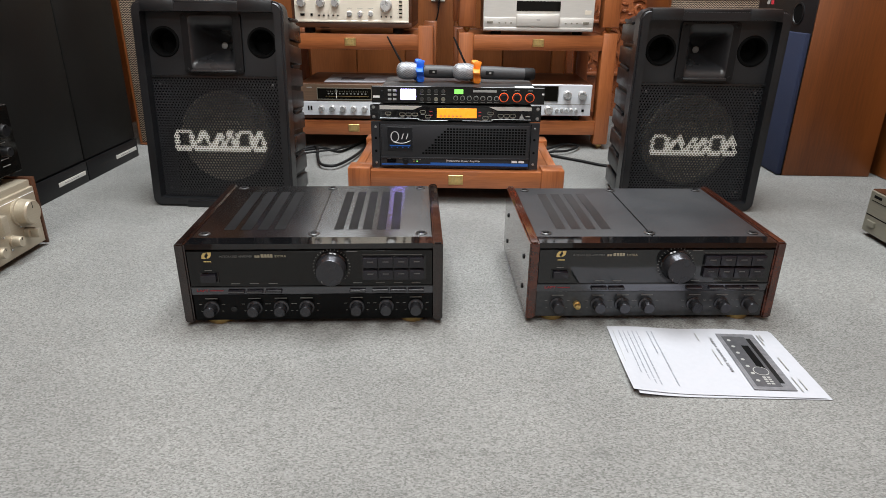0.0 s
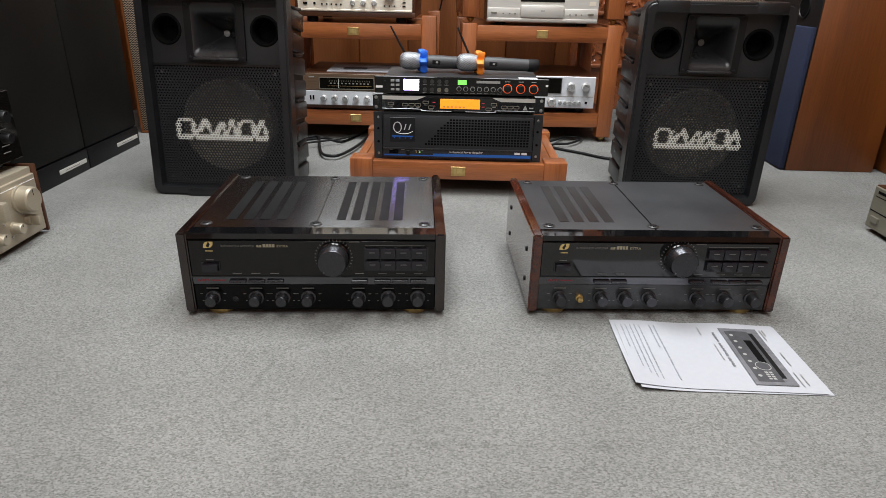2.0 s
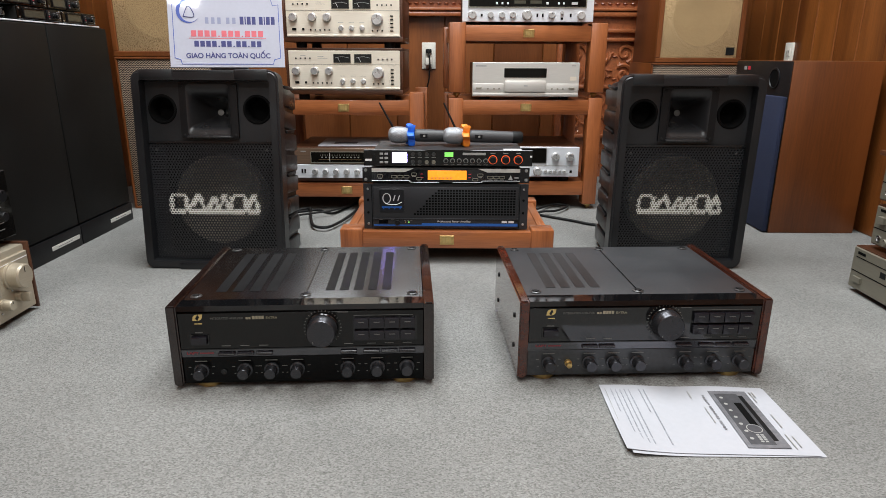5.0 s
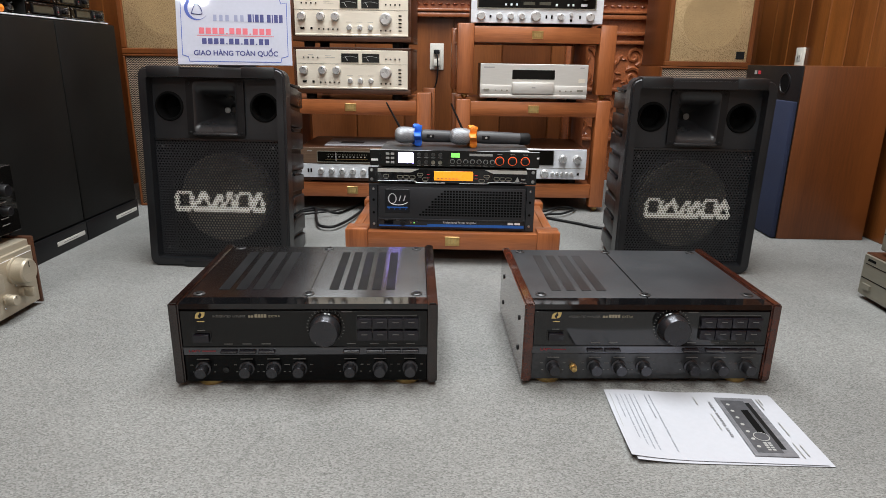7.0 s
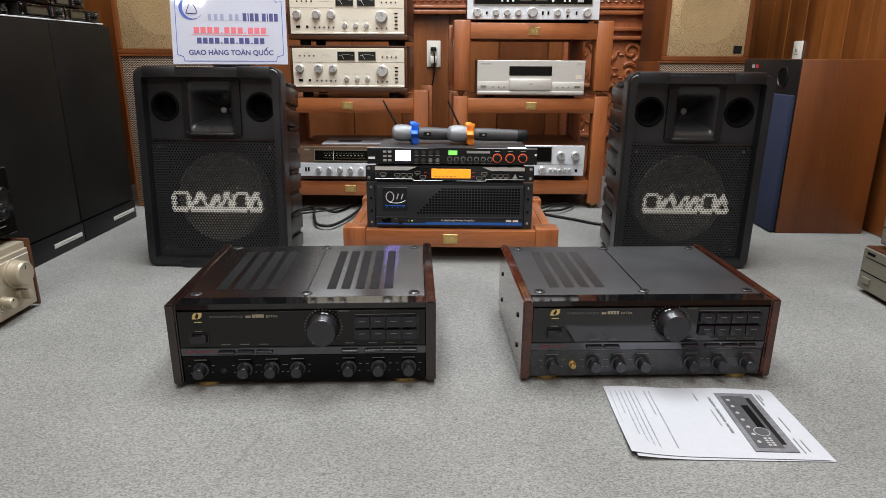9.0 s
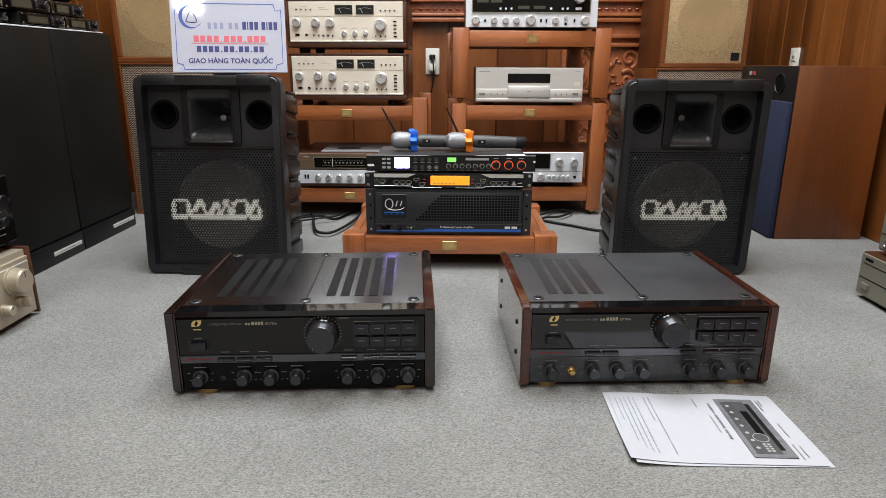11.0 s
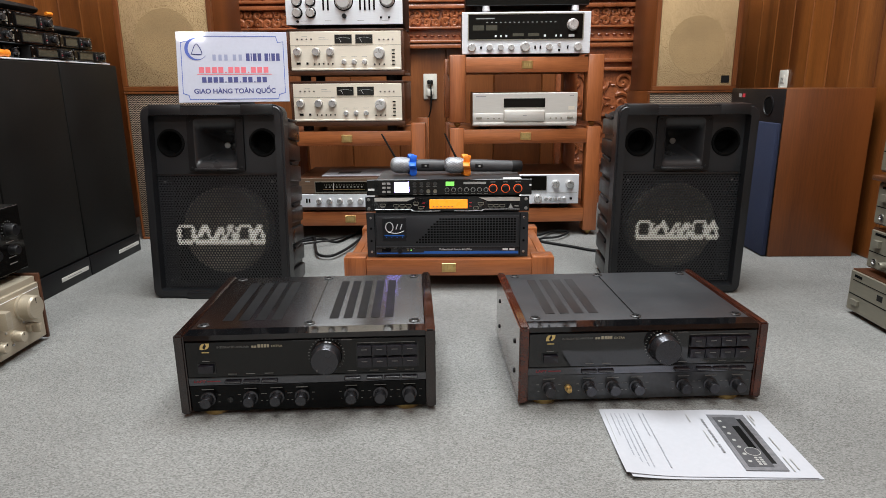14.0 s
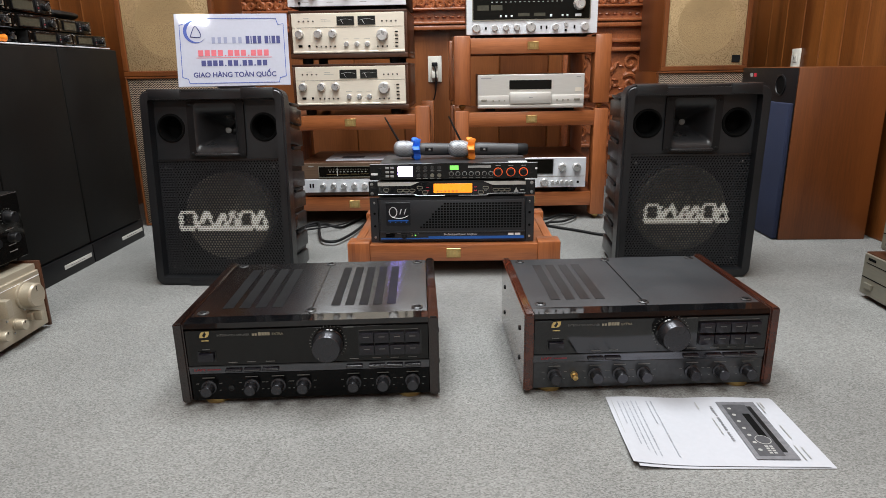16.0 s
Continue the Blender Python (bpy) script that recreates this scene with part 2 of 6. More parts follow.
M_SATIN = mat("black_satin_metal", (0.010, 0.010, 0.0105), 0.2, metal=0.0, var=0.15, fine=300, rvar=0.06)
M_SATIN_DUSTY = mat("dusty_black_metal", (0.031, 0.033, 0.036), 0.40, var=0.15, fine=220, scale=5, rvar=0.08)
M_GLOSS = mat("black_gloss", (0.004, 0.004, 0.0045), 0.04, var=0.1, rvar=0.02, coat=0.3)
M_FACE = mat("black_face_panel", (0.0036, 0.0032, 0.0029), 0.08, var=0.15, rvar=0.03, spec=0.42)
M_LOWER = mat("black_lower_panel", (0.0028, 0.0028, 0.003), 0.22, var=0.15, rvar=0.05, spec=0.14)
# lifted black paints in the carpet and paper reflected in this panel
M_LOWER_SHEEN = mat("sheen_lower_panel", (0.025, 0.0265, 0.029), 0.25, var=0.2, rvar=0.06, spec=0.6)
M_FACE_DUSTY = mat("dusty_face_panel", (0.0052, 0.0053, 0.0058), 0.07, var=0.2, rvar=0.03, spec=0.7)
M_STRIP = mat("smoked_metal_strip", (0.13, 0.13, 0.14), 0.22, 1.0, var=0.1, rvar=0.04, stretch=(0.05, 1, 1))
M_KEY = mat("dark_violet_grey_plastic", (0.0115, 0.0105, 0.0145), 0.22, var=0.15, fine=400)
M_KNOBCAP = mat("black_anodised_metal", (0.062, 0.062, 0.068), 0.27, 0.8, var=0.1, fine=400, rvar=0.04)
M_HANDLE = mat("grey_matte_coating", (0.045, 0.045, 0.048), 0.5, var=0.12, fine=500, bump=0.0002)
M_TUNERCASE = mat("brown_metal_face", (0.15, 0.095, 0.062), 0.4, 0.2, var=0.15, stretch=(0.05, 1, 1), fine=300)
M_DARKRED = mat("dull_red_print", (0.20, 0.015, 0.022), 0.5, var=0.05)
M_LIGHTPRINT = mat("light_toner_print", (0.30, 0.31, 0.34), 0.6, var=0.15)
M_PALEPRINT = mat("pale_print", (0.5, 0.5, 0.52), 0.5, var=0.03)
M_BADGE = mat("charcoal_badge", (0.012, 0.0125, 0.0145), 0.4, var=0.15, spec=0.4)
M_TEXTINK = mat("toner_print", (0.21, 0.21, 0.225), 0.6, var=0.15)
# near-black; in ports, slots and vent holes it paints in their shade
M_DARK = mat("dark_void", (0.003, 0.003, 0.003), 0.8, spec=0.08)
M_HORN = mat("black_horn_plastic", (0.022, 0.022, 0.0235), 0.32, var=0.1, spec=0.45)
M_RACKGREY = mat("charcoal_panel", (0.022, 0.023, 0.026), 0.45, bump=0.0003, fine=500, var=0.15, spec=0.4)
M_VENT = mat("grey_vent_mesh", (0.0095, 0.0098, 0.0102), 0.5, fine=700, var=0.2, spec=0.14)
M_VENTDUST = mat("dusty_vent_mesh", (0.018, 0.018, 0.019), 0.45, fine=700, var=0.2, spec=0.4)
M_STEEL = mat("bare_steel", (0.55, 0.55, 0.55), 0.3, 1.0)
M_SILVER = mat("brushed_silver", (0.755, 0.78, 0.82), 0.36, 0.3, var=0.04, stretch=(0.05, 1, 1), fine=500)
M_WARMSILVER = mat("warm_silver", (0.62, 0.60, 0.56), 0.4, 0.35, var=0.04, stretch=(0.05, 1, 1), fine=500)
M_CHAMP = mat("champagne_metal", (0.78, 0.715, 0.60), 0.42, 0.25, var=0.04, stretch=(0.05, 1, 1), fine=500)
M_GOLDM = mat("gold_tinted_metal", (0.43, 0.375, 0.285), 0.38, 0.45, var=0.05, stretch=(0.05, 1, 1), fine=500)
M_GREYM = mat("grey_metal", (0.25, 0.235, 0.19), 0.4, 0.4, var=0.06, stretch=(0.05, 1, 1), fine=500)
M_DECK = mat("dull_bronze_metal", (0.205, 0.192, 0.15), 0.42, 0.4, var=0.06, stretch=(0.05, 1, 1), fine=500)
M_KNOB = mat("turned_aluminium", (0.66, 0.66, 0.65), 0.28, 0.68, var=0.06)
M_BRASS = mat("brass", (0.62, 0.43, 0.17), 0.35, 0.9, var=0.15)
M_WHITE = mat("white_print", (0.78, 0.78, 0.78), 0.5, var=0.03)
M_CAPTION = mat("faint_print", (0.11, 0.108, 0.10), 0.5, var=0.03)
M_FAINTGOLD = mat("pale_gold_print", (0.26, 0.23, 0.16), 0.45, var=0.03)
M_RINGM = mat("dark_washer", (0.10, 0.10, 0.10), 0.35, 0.8)
M_GREYPRINT = mat("grey_print", (0.32, 0.32, 0.31), 0.5, var=0.03)
M_GOLDPRINT = mat("gold_print", (0.62, 0.46, 0.18), 0.35, 0.4, var=0.05)
M_REDPRINT = mat("red_print", (0.55, 0.03, 0.05), 0.5, var=0.03)
M_SIGNRED = mat("sign_red", (0.62, 0.12, 0.15), 0.5, var=0.03)
M_GREYBLUE = mat("grey_blue_print", (0.25, 0.27, 0.40), 0.5, var=0.03)
M_NAVY = mat("navy_print", (0.03, 0.035, 0.16), 0.5, var=0.03)
M_BLUEPRINT = mat("blue_print", (0.05, 0.09, 0.36), 0.5, var=0.03)
M_BLUESTRIPE = mat("blue_stripe", (0.02, 0.11, 0.42), 0.35, var=0.03)
M_SIGN = mat("white_acrylic", (0.48, 0.495, 0.58), 0.035, var=0.02, rvar=0.01)
M_PAPER = mat("paper", (0.405, 0.413, 0.445), 0.7, var=0.02)
M_INK = mat("photo_ink", (0.05, 0.05, 0.055), 0.6, var=0.2)
M_INKMID = mat("photo_grey", (0.13, 0.13, 0.14), 0.6, var=0.2)
M_BLUEGRILLE = mat("blue_foam_grille", (0.008, 0.014, 0.042), 0.9, var=0.15, fine=500, bump=0.001)
M_ZIG = zigzag_mat()
M_CLOTH = cloth_mat("beige_cloth", (0.49, 0.345, 0.18))
M_CLOTH_OPEN = cloth_mat("beige_cloth_over_opening", (0.37, 0.255, 0.125))


def wire_mesh_mat():
    """Crossed wires over a dark hollow."""
    m, t, b = nodes_of("mic_mesh")
    n, l = t.nodes, t.links
    tc = n.new("ShaderNodeTexCoord")
    waves = []
    for turn in (40, -40):
        mp, wv = n.new("ShaderNodeMapping"), n.new("ShaderNodeTexWave")
        mp.inputs["Rotation"].default_value = (0, radians(turn), 0)
        wv.bands_direction = "X"
        wv.inputs["Scale"].default_value, wv.inputs["Distortion"].default_value = 100, 0.6
        l.new(tc.outputs["Object"], mp.inputs[0])
        l.new(mp.outputs[0], wv.inputs[0])
        waves.append(wv.outputs["Fac"])
    top = n.new("ShaderNodeMath")
    top.operation = "MAXIMUM"
    l.new(waves[0], top.inputs[0])
    l.new(waves[1], top.inputs[1])
    cr = n.new("ShaderNodeValToRGB")
    e = cr.color_ramp.elements
    e[0].position, e[0].color = 0.45, (0.10, 0.104, 0.11, 1)
    e[1].position, e[1].color = 0.9, (0.46, 0.48, 0.51, 1)
    l.new(top.outputs[0], cr.inputs[0])
    l.new(cr.outputs[0], b.inputs["Base Color"])
    b.inputs["Metallic"].default_value, b.inputs["Roughness"].default_value = 0.5, 0.35
    bp = n.new("ShaderNodeBump")
    bp.inputs["Strength"].default_value, bp.inputs["Distance"].default_value = 0.7, 0.001
    l.new(top.outputs[0], bp.inputs["Height"])
    l.new(bp.outputs[0], b.inputs["Normal"])
    return m


M_MICMESH = wire_mesh_mat()
M_BLUERUB = mat("blue_rubber", (0.01, 0.13, 0.70), 0.5, var=0.05)
M_ORANGERUB = mat("orange_rubber", (0.85, 0.24, 0.015), 0.5, var=0.05)
M_ORANGE = mat("orange_display", (1.0, 0.33, 0.02), 0.3, var=0.02, emit=0.75)
M_SCREEN = mat("white_display", (0.36, 0.27, 1.0), 0.3, var=0.02, emit=24.0)
M_GREEN = mat("green_display", (0.25, 0.8, 0.15), 0.3, var=0.02, emit=0.6)
M_BAFFLE = mat("black_baffle_plastic", (0.0105, 0.011, 0.0126), 0.42, bump=0.0004, fine=450, var=0.2, spec=0.5)
M_RING = mat("red_ring_light", (0.9, 0.12, 0.03), 0.4, var=0.02, emit=0.5)
M_LCD = mat("dim_display", (0.06, 0.056, 0.04), 0.2, var=0.1)
M_DIAL = mat("dark_dial_glass", (0.006, 0.0055, 0.0045), 0.05, var=0.1, rvar=0.02, spec=0.15)
M_METER = mat("meter_face", (0.018, 0.018, 0.017), 0.12, var=0.2, spec=0.25)
M_CONE = mat("woofer_cone", (0.36, 0.33, 0.24), 0.6, var=0.2)
M_GRILLE = mat("perforated_steel", (0.0165, 0.0172, 0.0196), 0.42, var=0.2)
M_WHITEPAINT = mat("white_paint_on_steel", (0.72, 0.71, 0.66), 0.45, var=0.05)
M_RUBBER = mat("black_rubber", (0.007, 0.007, 0.0075), 0.55, spec=0.25)
M_IVORY = mat("ivory_plastic", (0.66, 0.63, 0.56), 0.45, var=0.05)

# ---- mesh tools ----


def box(x0, x1, y0, y1, z0, z1, bev=0.0, bm=None, seg=2):
    """A box, its edges rounded by bev, added to bm or to a new bmesh."""
    one = bmesh.new()
    bmesh.ops.create_cube(one, size=1)
    for v in one.verts:
        v.co = Vector(((x0 + x1) / 2 + v.co.x * (x1 - x0), (y0 + y1) / 2 + v.co.y * (y1 - y0), (z0 + z1) / 2 + v.co.z * (z1 - z0)))
    if bev:
        bmesh.ops.bevel(one, geom=one.edges[:], offset=bev, segments=seg, affect="EDGES", profile=0.5)
    return merge(bm, one)


def merge(bm, one):
    if bm is None:
        return one
    me = bpy.data.meshes.new("tmp")
    one.to_mesh(me)
    one.free()
    bm.from_mesh(me)
    bpy.data.meshes.remove(me)
    return bm


def turned(profile, m=None, seg=28, bm=None):
    """A solid of revolution: (radius, height) pairs round z, laid at the pose m."""
    one = bmesh.new()
    rings = [[one.verts.new((r * math.cos(2 * math.pi * i / seg), r * math.sin(2 * math.pi * i / seg), h)) for i in range(seg)] for r, h in profile]
    for a, b in zip(rings, rings[1:]):
        for i in range(seg):
            j = (i + 1) % seg
            one.faces.new((a[i], a[j], b[j], b[i]))
    one.faces.new(rings[0][::-1])
    one.faces.new(rings[-1])
    if m is not None:
        one.transform(m)
    return merge(bm, one)


FRONT = Matrix.Rotation(radians(90), 4, "X")  # turns +z into -y: from a panel to the viewer


def at_front(x, y, z):
    return Matrix.Translation((x, y, z)) @ FRONT


def rounded(x0, x1, z0, z1, r, n=5):
    pts = []
    for cx, cz, a in ((x1 - r, z1 - r, 0), (x0 + r, z1 - r, 90), (x0 + r, z0 + r, 180), (x1 - r, z0 + r, 270)):
        for i in range(n + 1):
            w = radians(a + 90 * i / n)
            pts.append((cx + r * math.cos(w), cz + r * math.sin(w)))
    return pts


def plate(pts, y0, y1, bm=None):
    """An outline in x, z made into a solid from y0 (front) to y1."""
    one = bmesh.new()
    a = [one.verts.new((x, y0, z)) for x, z in pts]
    b = [one.verts.new((x, y1, z)) for x, z in pts]
    one.faces.new(a)
    one.faces.new(b[::-1])
    for i in range(len(pts)):
        j = (i + 1) % len(pts)
        one.faces.new((a[j], a[i], b[i], b[j]))
    bmesh.ops.recalc_face_normals(one, faces=one.faces[:])
    return merge(bm, one)


def hoop(outer, inner, y0, y1, bm=None, inner_y1=None):
    """A frame between two outlines with as many points, from y0 to y1."""
    one = bmesh.new()
    k = len(outer)
    loops = [[one.verts.new((x, y, z)) for x, z in pts] for pts, y in ((outer, y1), (outer, y0), (inner, y0), (inner, inner_y1 or y1))]
    for a, b in zip(loops, loops[1:] + loops[:1]):
        for i in range(k):
            j = (i + 1) % k
            one.faces.new((a[i], a[j], b[j], b[i]))
    bmesh.ops.recalc_face_normals(one, faces=one.faces[:])
    return merge(bm, one)


def tube(points, r, seg=8, bm=None):
    """A round cord through the points, smoothed."""
    pts = [Vector(p) for p in points]
    fine = []
    for i in range(len(pts) - 1):
        p0, p1, p2, p3 = pts[max(i - 1, 0)], pts[i], pts[i + 1], pts[min(i + 2, len(pts) - 1)]
        for k in range(6):
            s = k / 6
            fine.append(0.5 * (2 * p1 + (p2 - p0) * s + (2 * p0 - 5 * p1 + 4 * p2 - p3) * s * s + (3 * p1 - p0 - 3 * p2 + p3) * s**3))
    fine.append(pts[-1])
    one = bmesh.new()
    rings = []
    for i, p in enumerate(fine):
        way = (fine[min(i + 1, len(fine) - 1)] - fine[max(i - 1, 0)]).normalized()
        side = way.cross(Vector((0.13, 0.21, 1))).normalized()
        up = side.cross(way)
        rr = r(i / (len(fine) - 1)) if callable(r) else r
        rings.append([one.verts.new(p + rr * (math.cos(2 * math.pi * k / seg) * side + math.sin(2 * math.pi * k / seg) * up)) for k in range(seg)])
    for a, b in zip(rings, rings[1:]):
        for k in range(seg):
            j = (k + 1) % seg
            one.faces.new((a[k], a[j], b[j], b[k]))
    one.faces.new(rings[0][::-1])
    one.faces.new(rings[-1])
    bmesh.ops.recalc_face_normals(one, faces=one.faces[:])
    return merge(bm, one)


def mesh_of(name, bm, material, smooth=35):
    me = bpy.data.meshes.new(name)
    bmesh.ops.recalc_face_normals(bm, faces=bm.faces[:])
    if smooth:
        for f in bm.faces:
            f.smooth = True
        for e in bm.edges:
            if len(e.link_faces) != 2 or e.calc_face_angle(0) > radians(smooth):
                e.smooth = False
    bm.to_mesh(me)
    bm.free()
    for one in material if isinstance(material, (list, tuple)) else (material,):
        me.materials.append(one)
    return me


def part(name, bm, material, parent, label=""):
    ob = new(name, mesh_of(name, bm, material))
    ob.parent = parent
    return tagged(ob, label)


def piece(name, mesh, parent, m=None):
    ob = new(name, mesh)
    ob.parent = parent
    if m is not None:
        ob.matrix_basis = m
    return ob


def thing(name, m, label, category, group=""):
    ob = new(name)
    ob.empty_display_size = 0.05
    ob.matrix_basis = m
    return tagged(ob, label, category, group)


def single(name, bm, material, m, label, category, group="", kind=""):
    ob = new(name, mesh_of(name, bm, material))
    ob.matrix_basis = m
    return tagged(ob, label, category, group, kind)


def words(name, text, size, material, parent, m, width=None, bold=0.0):
    """Lettering laid at the pose m, reading along x, facing +z of m."""
    cu = bpy.data.curves.new(name, "FONT")
    cu.body, cu.size, cu.align_x, cu.align_y, cu.extrude, cu.offset = text, size, "CENTER", "CENTER", 0.0002, bold
    tmp = bpy.data.objects.new("tmp", cu)
    scene.collection.objects.link(tmp)
    bpy.context.view_layer.update()
    me = bpy.data.meshes.new_from_object(tmp.evaluated_get(bpy.context.evaluated_depsgraph_get()))
    bpy.data.objects.remove(tmp)
    if width:
        xs = [v.co.x for v in me.vertices]
        k = width / (max(xs) - min(xs))
        for v in me.vertices:
            v.co.x *= k
    me.materials.clear()
    me.materials.append(material)
    ob = new(name, me)
    ob.parent = parent
    ob.matrix_basis = m
    return ob


def bar(name, x0, x1, z0, z1, y, material, parent, label=""):
    """A thin printed bar on a panel that faces -y at y."""
    return part(name, box(x0, x1, y - 0.0006, y + 0.001, z0, z1), material, parent, label)


def knob_bm(x, y, z, r, depth, skirt=0.0, bm=None, seg=28, dome=0.12):
    prof = [(r * 1.0, 0), (r, depth * 0.85), (r * (1 - dome), depth), (r * 0.2, depth * 0.985)]
    if skirt:
        prof = [(skirt, 0), (skirt, depth * 0.16), (r * 1.02, depth * 0.2), (r, depth * 0.88), (r * (1 - dome), depth), (r * 0.2, depth * 0.985)]
    return turned(prof, at_front(x, y, z), seg, bm)

# ---- the room ----
XL, XR, YB, YF, ZC = -1.50, 1.47, 3.30, -3.2, 2.75


def setting(name, bm, material, label):
    return single(name, bm, material, Matrix(), label, "", "", "structure")


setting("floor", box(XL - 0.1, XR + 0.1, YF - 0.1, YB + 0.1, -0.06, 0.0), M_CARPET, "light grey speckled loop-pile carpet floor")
setting("ceiling", box(XL - 0.1, XR + 0.1, YF - 0.1, YB + 0.1, ZC, ZC + 0.1), M_PLASTER, "plain white ceiling")
WALL_B = setting("wall_back", box(XL - 0.1, XR + 0.1, YB, YB + 0.1, 0, ZC), M_PLANK, "brown wood panelled back wall")
WALL_L = setting("wall_left", box(XL - 0.1, XL, YF, YB, 0, ZC), M_PLANK, "brown wood plank side wall")
WALL_R = setting("wall_right", box(XR, XR + 0.1, YF, YB, 0, ZC), M_PLANK, "brown wood plank side wall")
setting("wall_front", box(XL - 0.1, XR + 0.1, YF - 0.1, YF, 0, ZC), M_PLASTER, "plain pale wall behind the viewer")

# planks with open joints on the side walls
bm = box(-0.006, 0.006, -0.0715, 0.0715, 0.0, ZC - 0.001, 0.003, seg=1)
PLANK = mesh_of("plank", bm, M_PLANK)
for k in range(16):
    y = YB - 0.08 - 0.1465 * k
    piece("plank", PLANK, WALL_R, pose(XR - 0.006, y, 0))
    piece("plank", PLANK, WALL_L, pose(XL + 0.006, y, 0))
bm = box(-0.118, 0.118, -0.006, 0.006, 0.0, ZC - 0.001, 0.003, seg=1)
PLANK_B = mesh_of("plank", bm, M_PANEL)
for k in range(12):
    piece("plank", PLANK_B, WALL_B, pose(XL + 0.165 + 0.240 * k, YB - 0.006, 0))


# ---- carved screen on the back wall ----
def scroll(cx, cz, r, turn, flip, y, bm):
    pts = []
    for i in range(15):
        a = turn + flip * i * 0.62
        rr = r * (1 - i / 15.5)
        pts.append((cx + rr * math.cos(a), y, cz + rr * math.sin(a)))
    return tube(pts, lambda s: 0.011 * (1 - 0.45 * s), 6, bm)


def leaf(cx, cz, ang, length, y, bm):
    one = bmesh.new()
    bmesh.ops.create_icosphere(one, subdivisions=1, radius=1)
    one.transform(Matrix.Translation((cx, y, cz)) @ Matrix.Rotation(ang, 4, "Y") @ Matrix.Diagonal((length, 0.009, length * 0.33, 1)))
    return merge(bm, one)


def scrollwork(x0, x1, z0, z1, y, seed):
    rnd = random.Random(seed)
    bm = bmesh.new()
    step = (z1 - z0) * 0.5
    nx = max(1, round((x1 - x0) / (step * 1.15)))
    nz = max(1, round((z1 - z0) / (step * 1.15)))
    for i in range(nx):
        for j in range(nz):
            cx = x0 + (i + 0.5) * (x1 - x0) / nx
            cz = z0 + (j + 0.5) * (z1 - z0) / nz
            flip = 1 if (i + j) % 2 else -1
            scroll(cx, cz, step * 0.48, rnd.uniform(0, 6.3), flip, y, bm)
            for k in range(5):
                a = rnd.uniform(0, 6.3)
                leaf(cx + step * 0.5 * math.cos(a), cz + step * 0.5 * math.sin(a), a + rnd.uniform(-0.7, 0.7), step * rnd.uniform(0.14, 0.25), y + 0.002, bm)
    return bm


carved = thing("carved_screen", Matrix(), "brown carved wooden screen with scrolls and mouldings", "wood carving")
yb = YB - 0.014
part("backing", box(-1.2, 0.93, yb - 0.016, yb - 0.001, 0.79, 1.5), M_CARVED, carved)
part("side_backing", box(0.56, 0.93, yb - 0.016, yb - 0.001, 0.0, 0.788), M_CARVED, carved)
for z, h in ((0.772, 0.02), (0.798, 0.014), (0.862, 0.012), (0.955, 0.02), (0.985, 0.014), (1.17, 0.02)):
    part("moulding", box(-1.2, 0.94, yb - 0.045, yb - 0.016, z, z + h, 0.005), M_CARVED, carved)
for z in (0.20, 0.44, 0.66, 0.70):
    part("moulding", box(0.56, 0.94, yb - 0.045, yb - 0.0165, z, z + 0.018, 0.005), M_CARVED, carved)
part("stile", box(0.53, 0.56, yb - 0.04, yb - 0.001, 0, 0.77, 0.005), M_CARVED, carved)
part("scrollwork", scrollwork(-1.18, 0.92, 0.875, 0.955, yb - 0.02, 3), M_CARVED, carved)
part("scrollwork", scrollwork(-1.18, 0.92, 1.0, 1.17, yb - 0.02, 4), M_CARVED, carved)
part("scrollwork", scrollwork(0.57, 0.92, 0.46, 0.655, yb - 0.02, 5), M_CARVED, carved)
part("scrollwork", scrollwork(0.57, 0.92, 0.215, 0.43, yb - 0.02, 6), M_CARVED, carved)
# beads
bm = bmesh.new()
for k in range(60):
    leaf(-1.18 + k * 0.0355, 0.833, 0, 0.013, yb - 0.02, bm)
part("bead_row", bm, M_CARVED, carved)


# ---- sockets ----
def socket(m, label, plug):
    s = thing("wall_socket", m, label, "socket")
    part("plate", box(-0.034, 0.034, -0.008, 0, -0.062, 0.062, 0.003), M_IVORY, s)
    for z in (0.024, -0.024):
        part("outlet", box(-0.016, 0.016, -0.0105, -0.007, z - 0.017, z + 0.017, 0.002), M_IVORY, s)
        for x in (-0.006, 0.006):
            part("slot", box(x - 0.0015, x + 0.0015, -0.0112, -0.009, z - 0.006, z + 0.006), M_DARK, s)
    if plug:
        part("plug", box(-0.014, 0.014, -0.04, -0.0115, 0.012, 0.032, 0.005), M_RUBBER, s, "black power plug")
        part("adapter", box(-0.016, 0.016, -0.045, -0.0115, -0.045, -0.01, 0.006), M_IVORY, s, "ivory plug adapter")
        part("cord", tube([(0, -0.04, 0.02), (0.006, -0.05, -0.03), (0.0, -0.04, -0.12), (-0.035, -0.03, -0.22), (-0.06, -0.03, -0.35), (-0.05, -0.03, -0.58)], 0.0035), M_RUBBER, s)
    return s


socket(pose(-0.094, YB - 0.0125, 0.592), "ivory double wall socket with a black plug and cord", True)
socket(pose(XR - 0.0125, 2.87, 0.588, 0, 0, -90), "ivory wall socket on the plank wall", False)


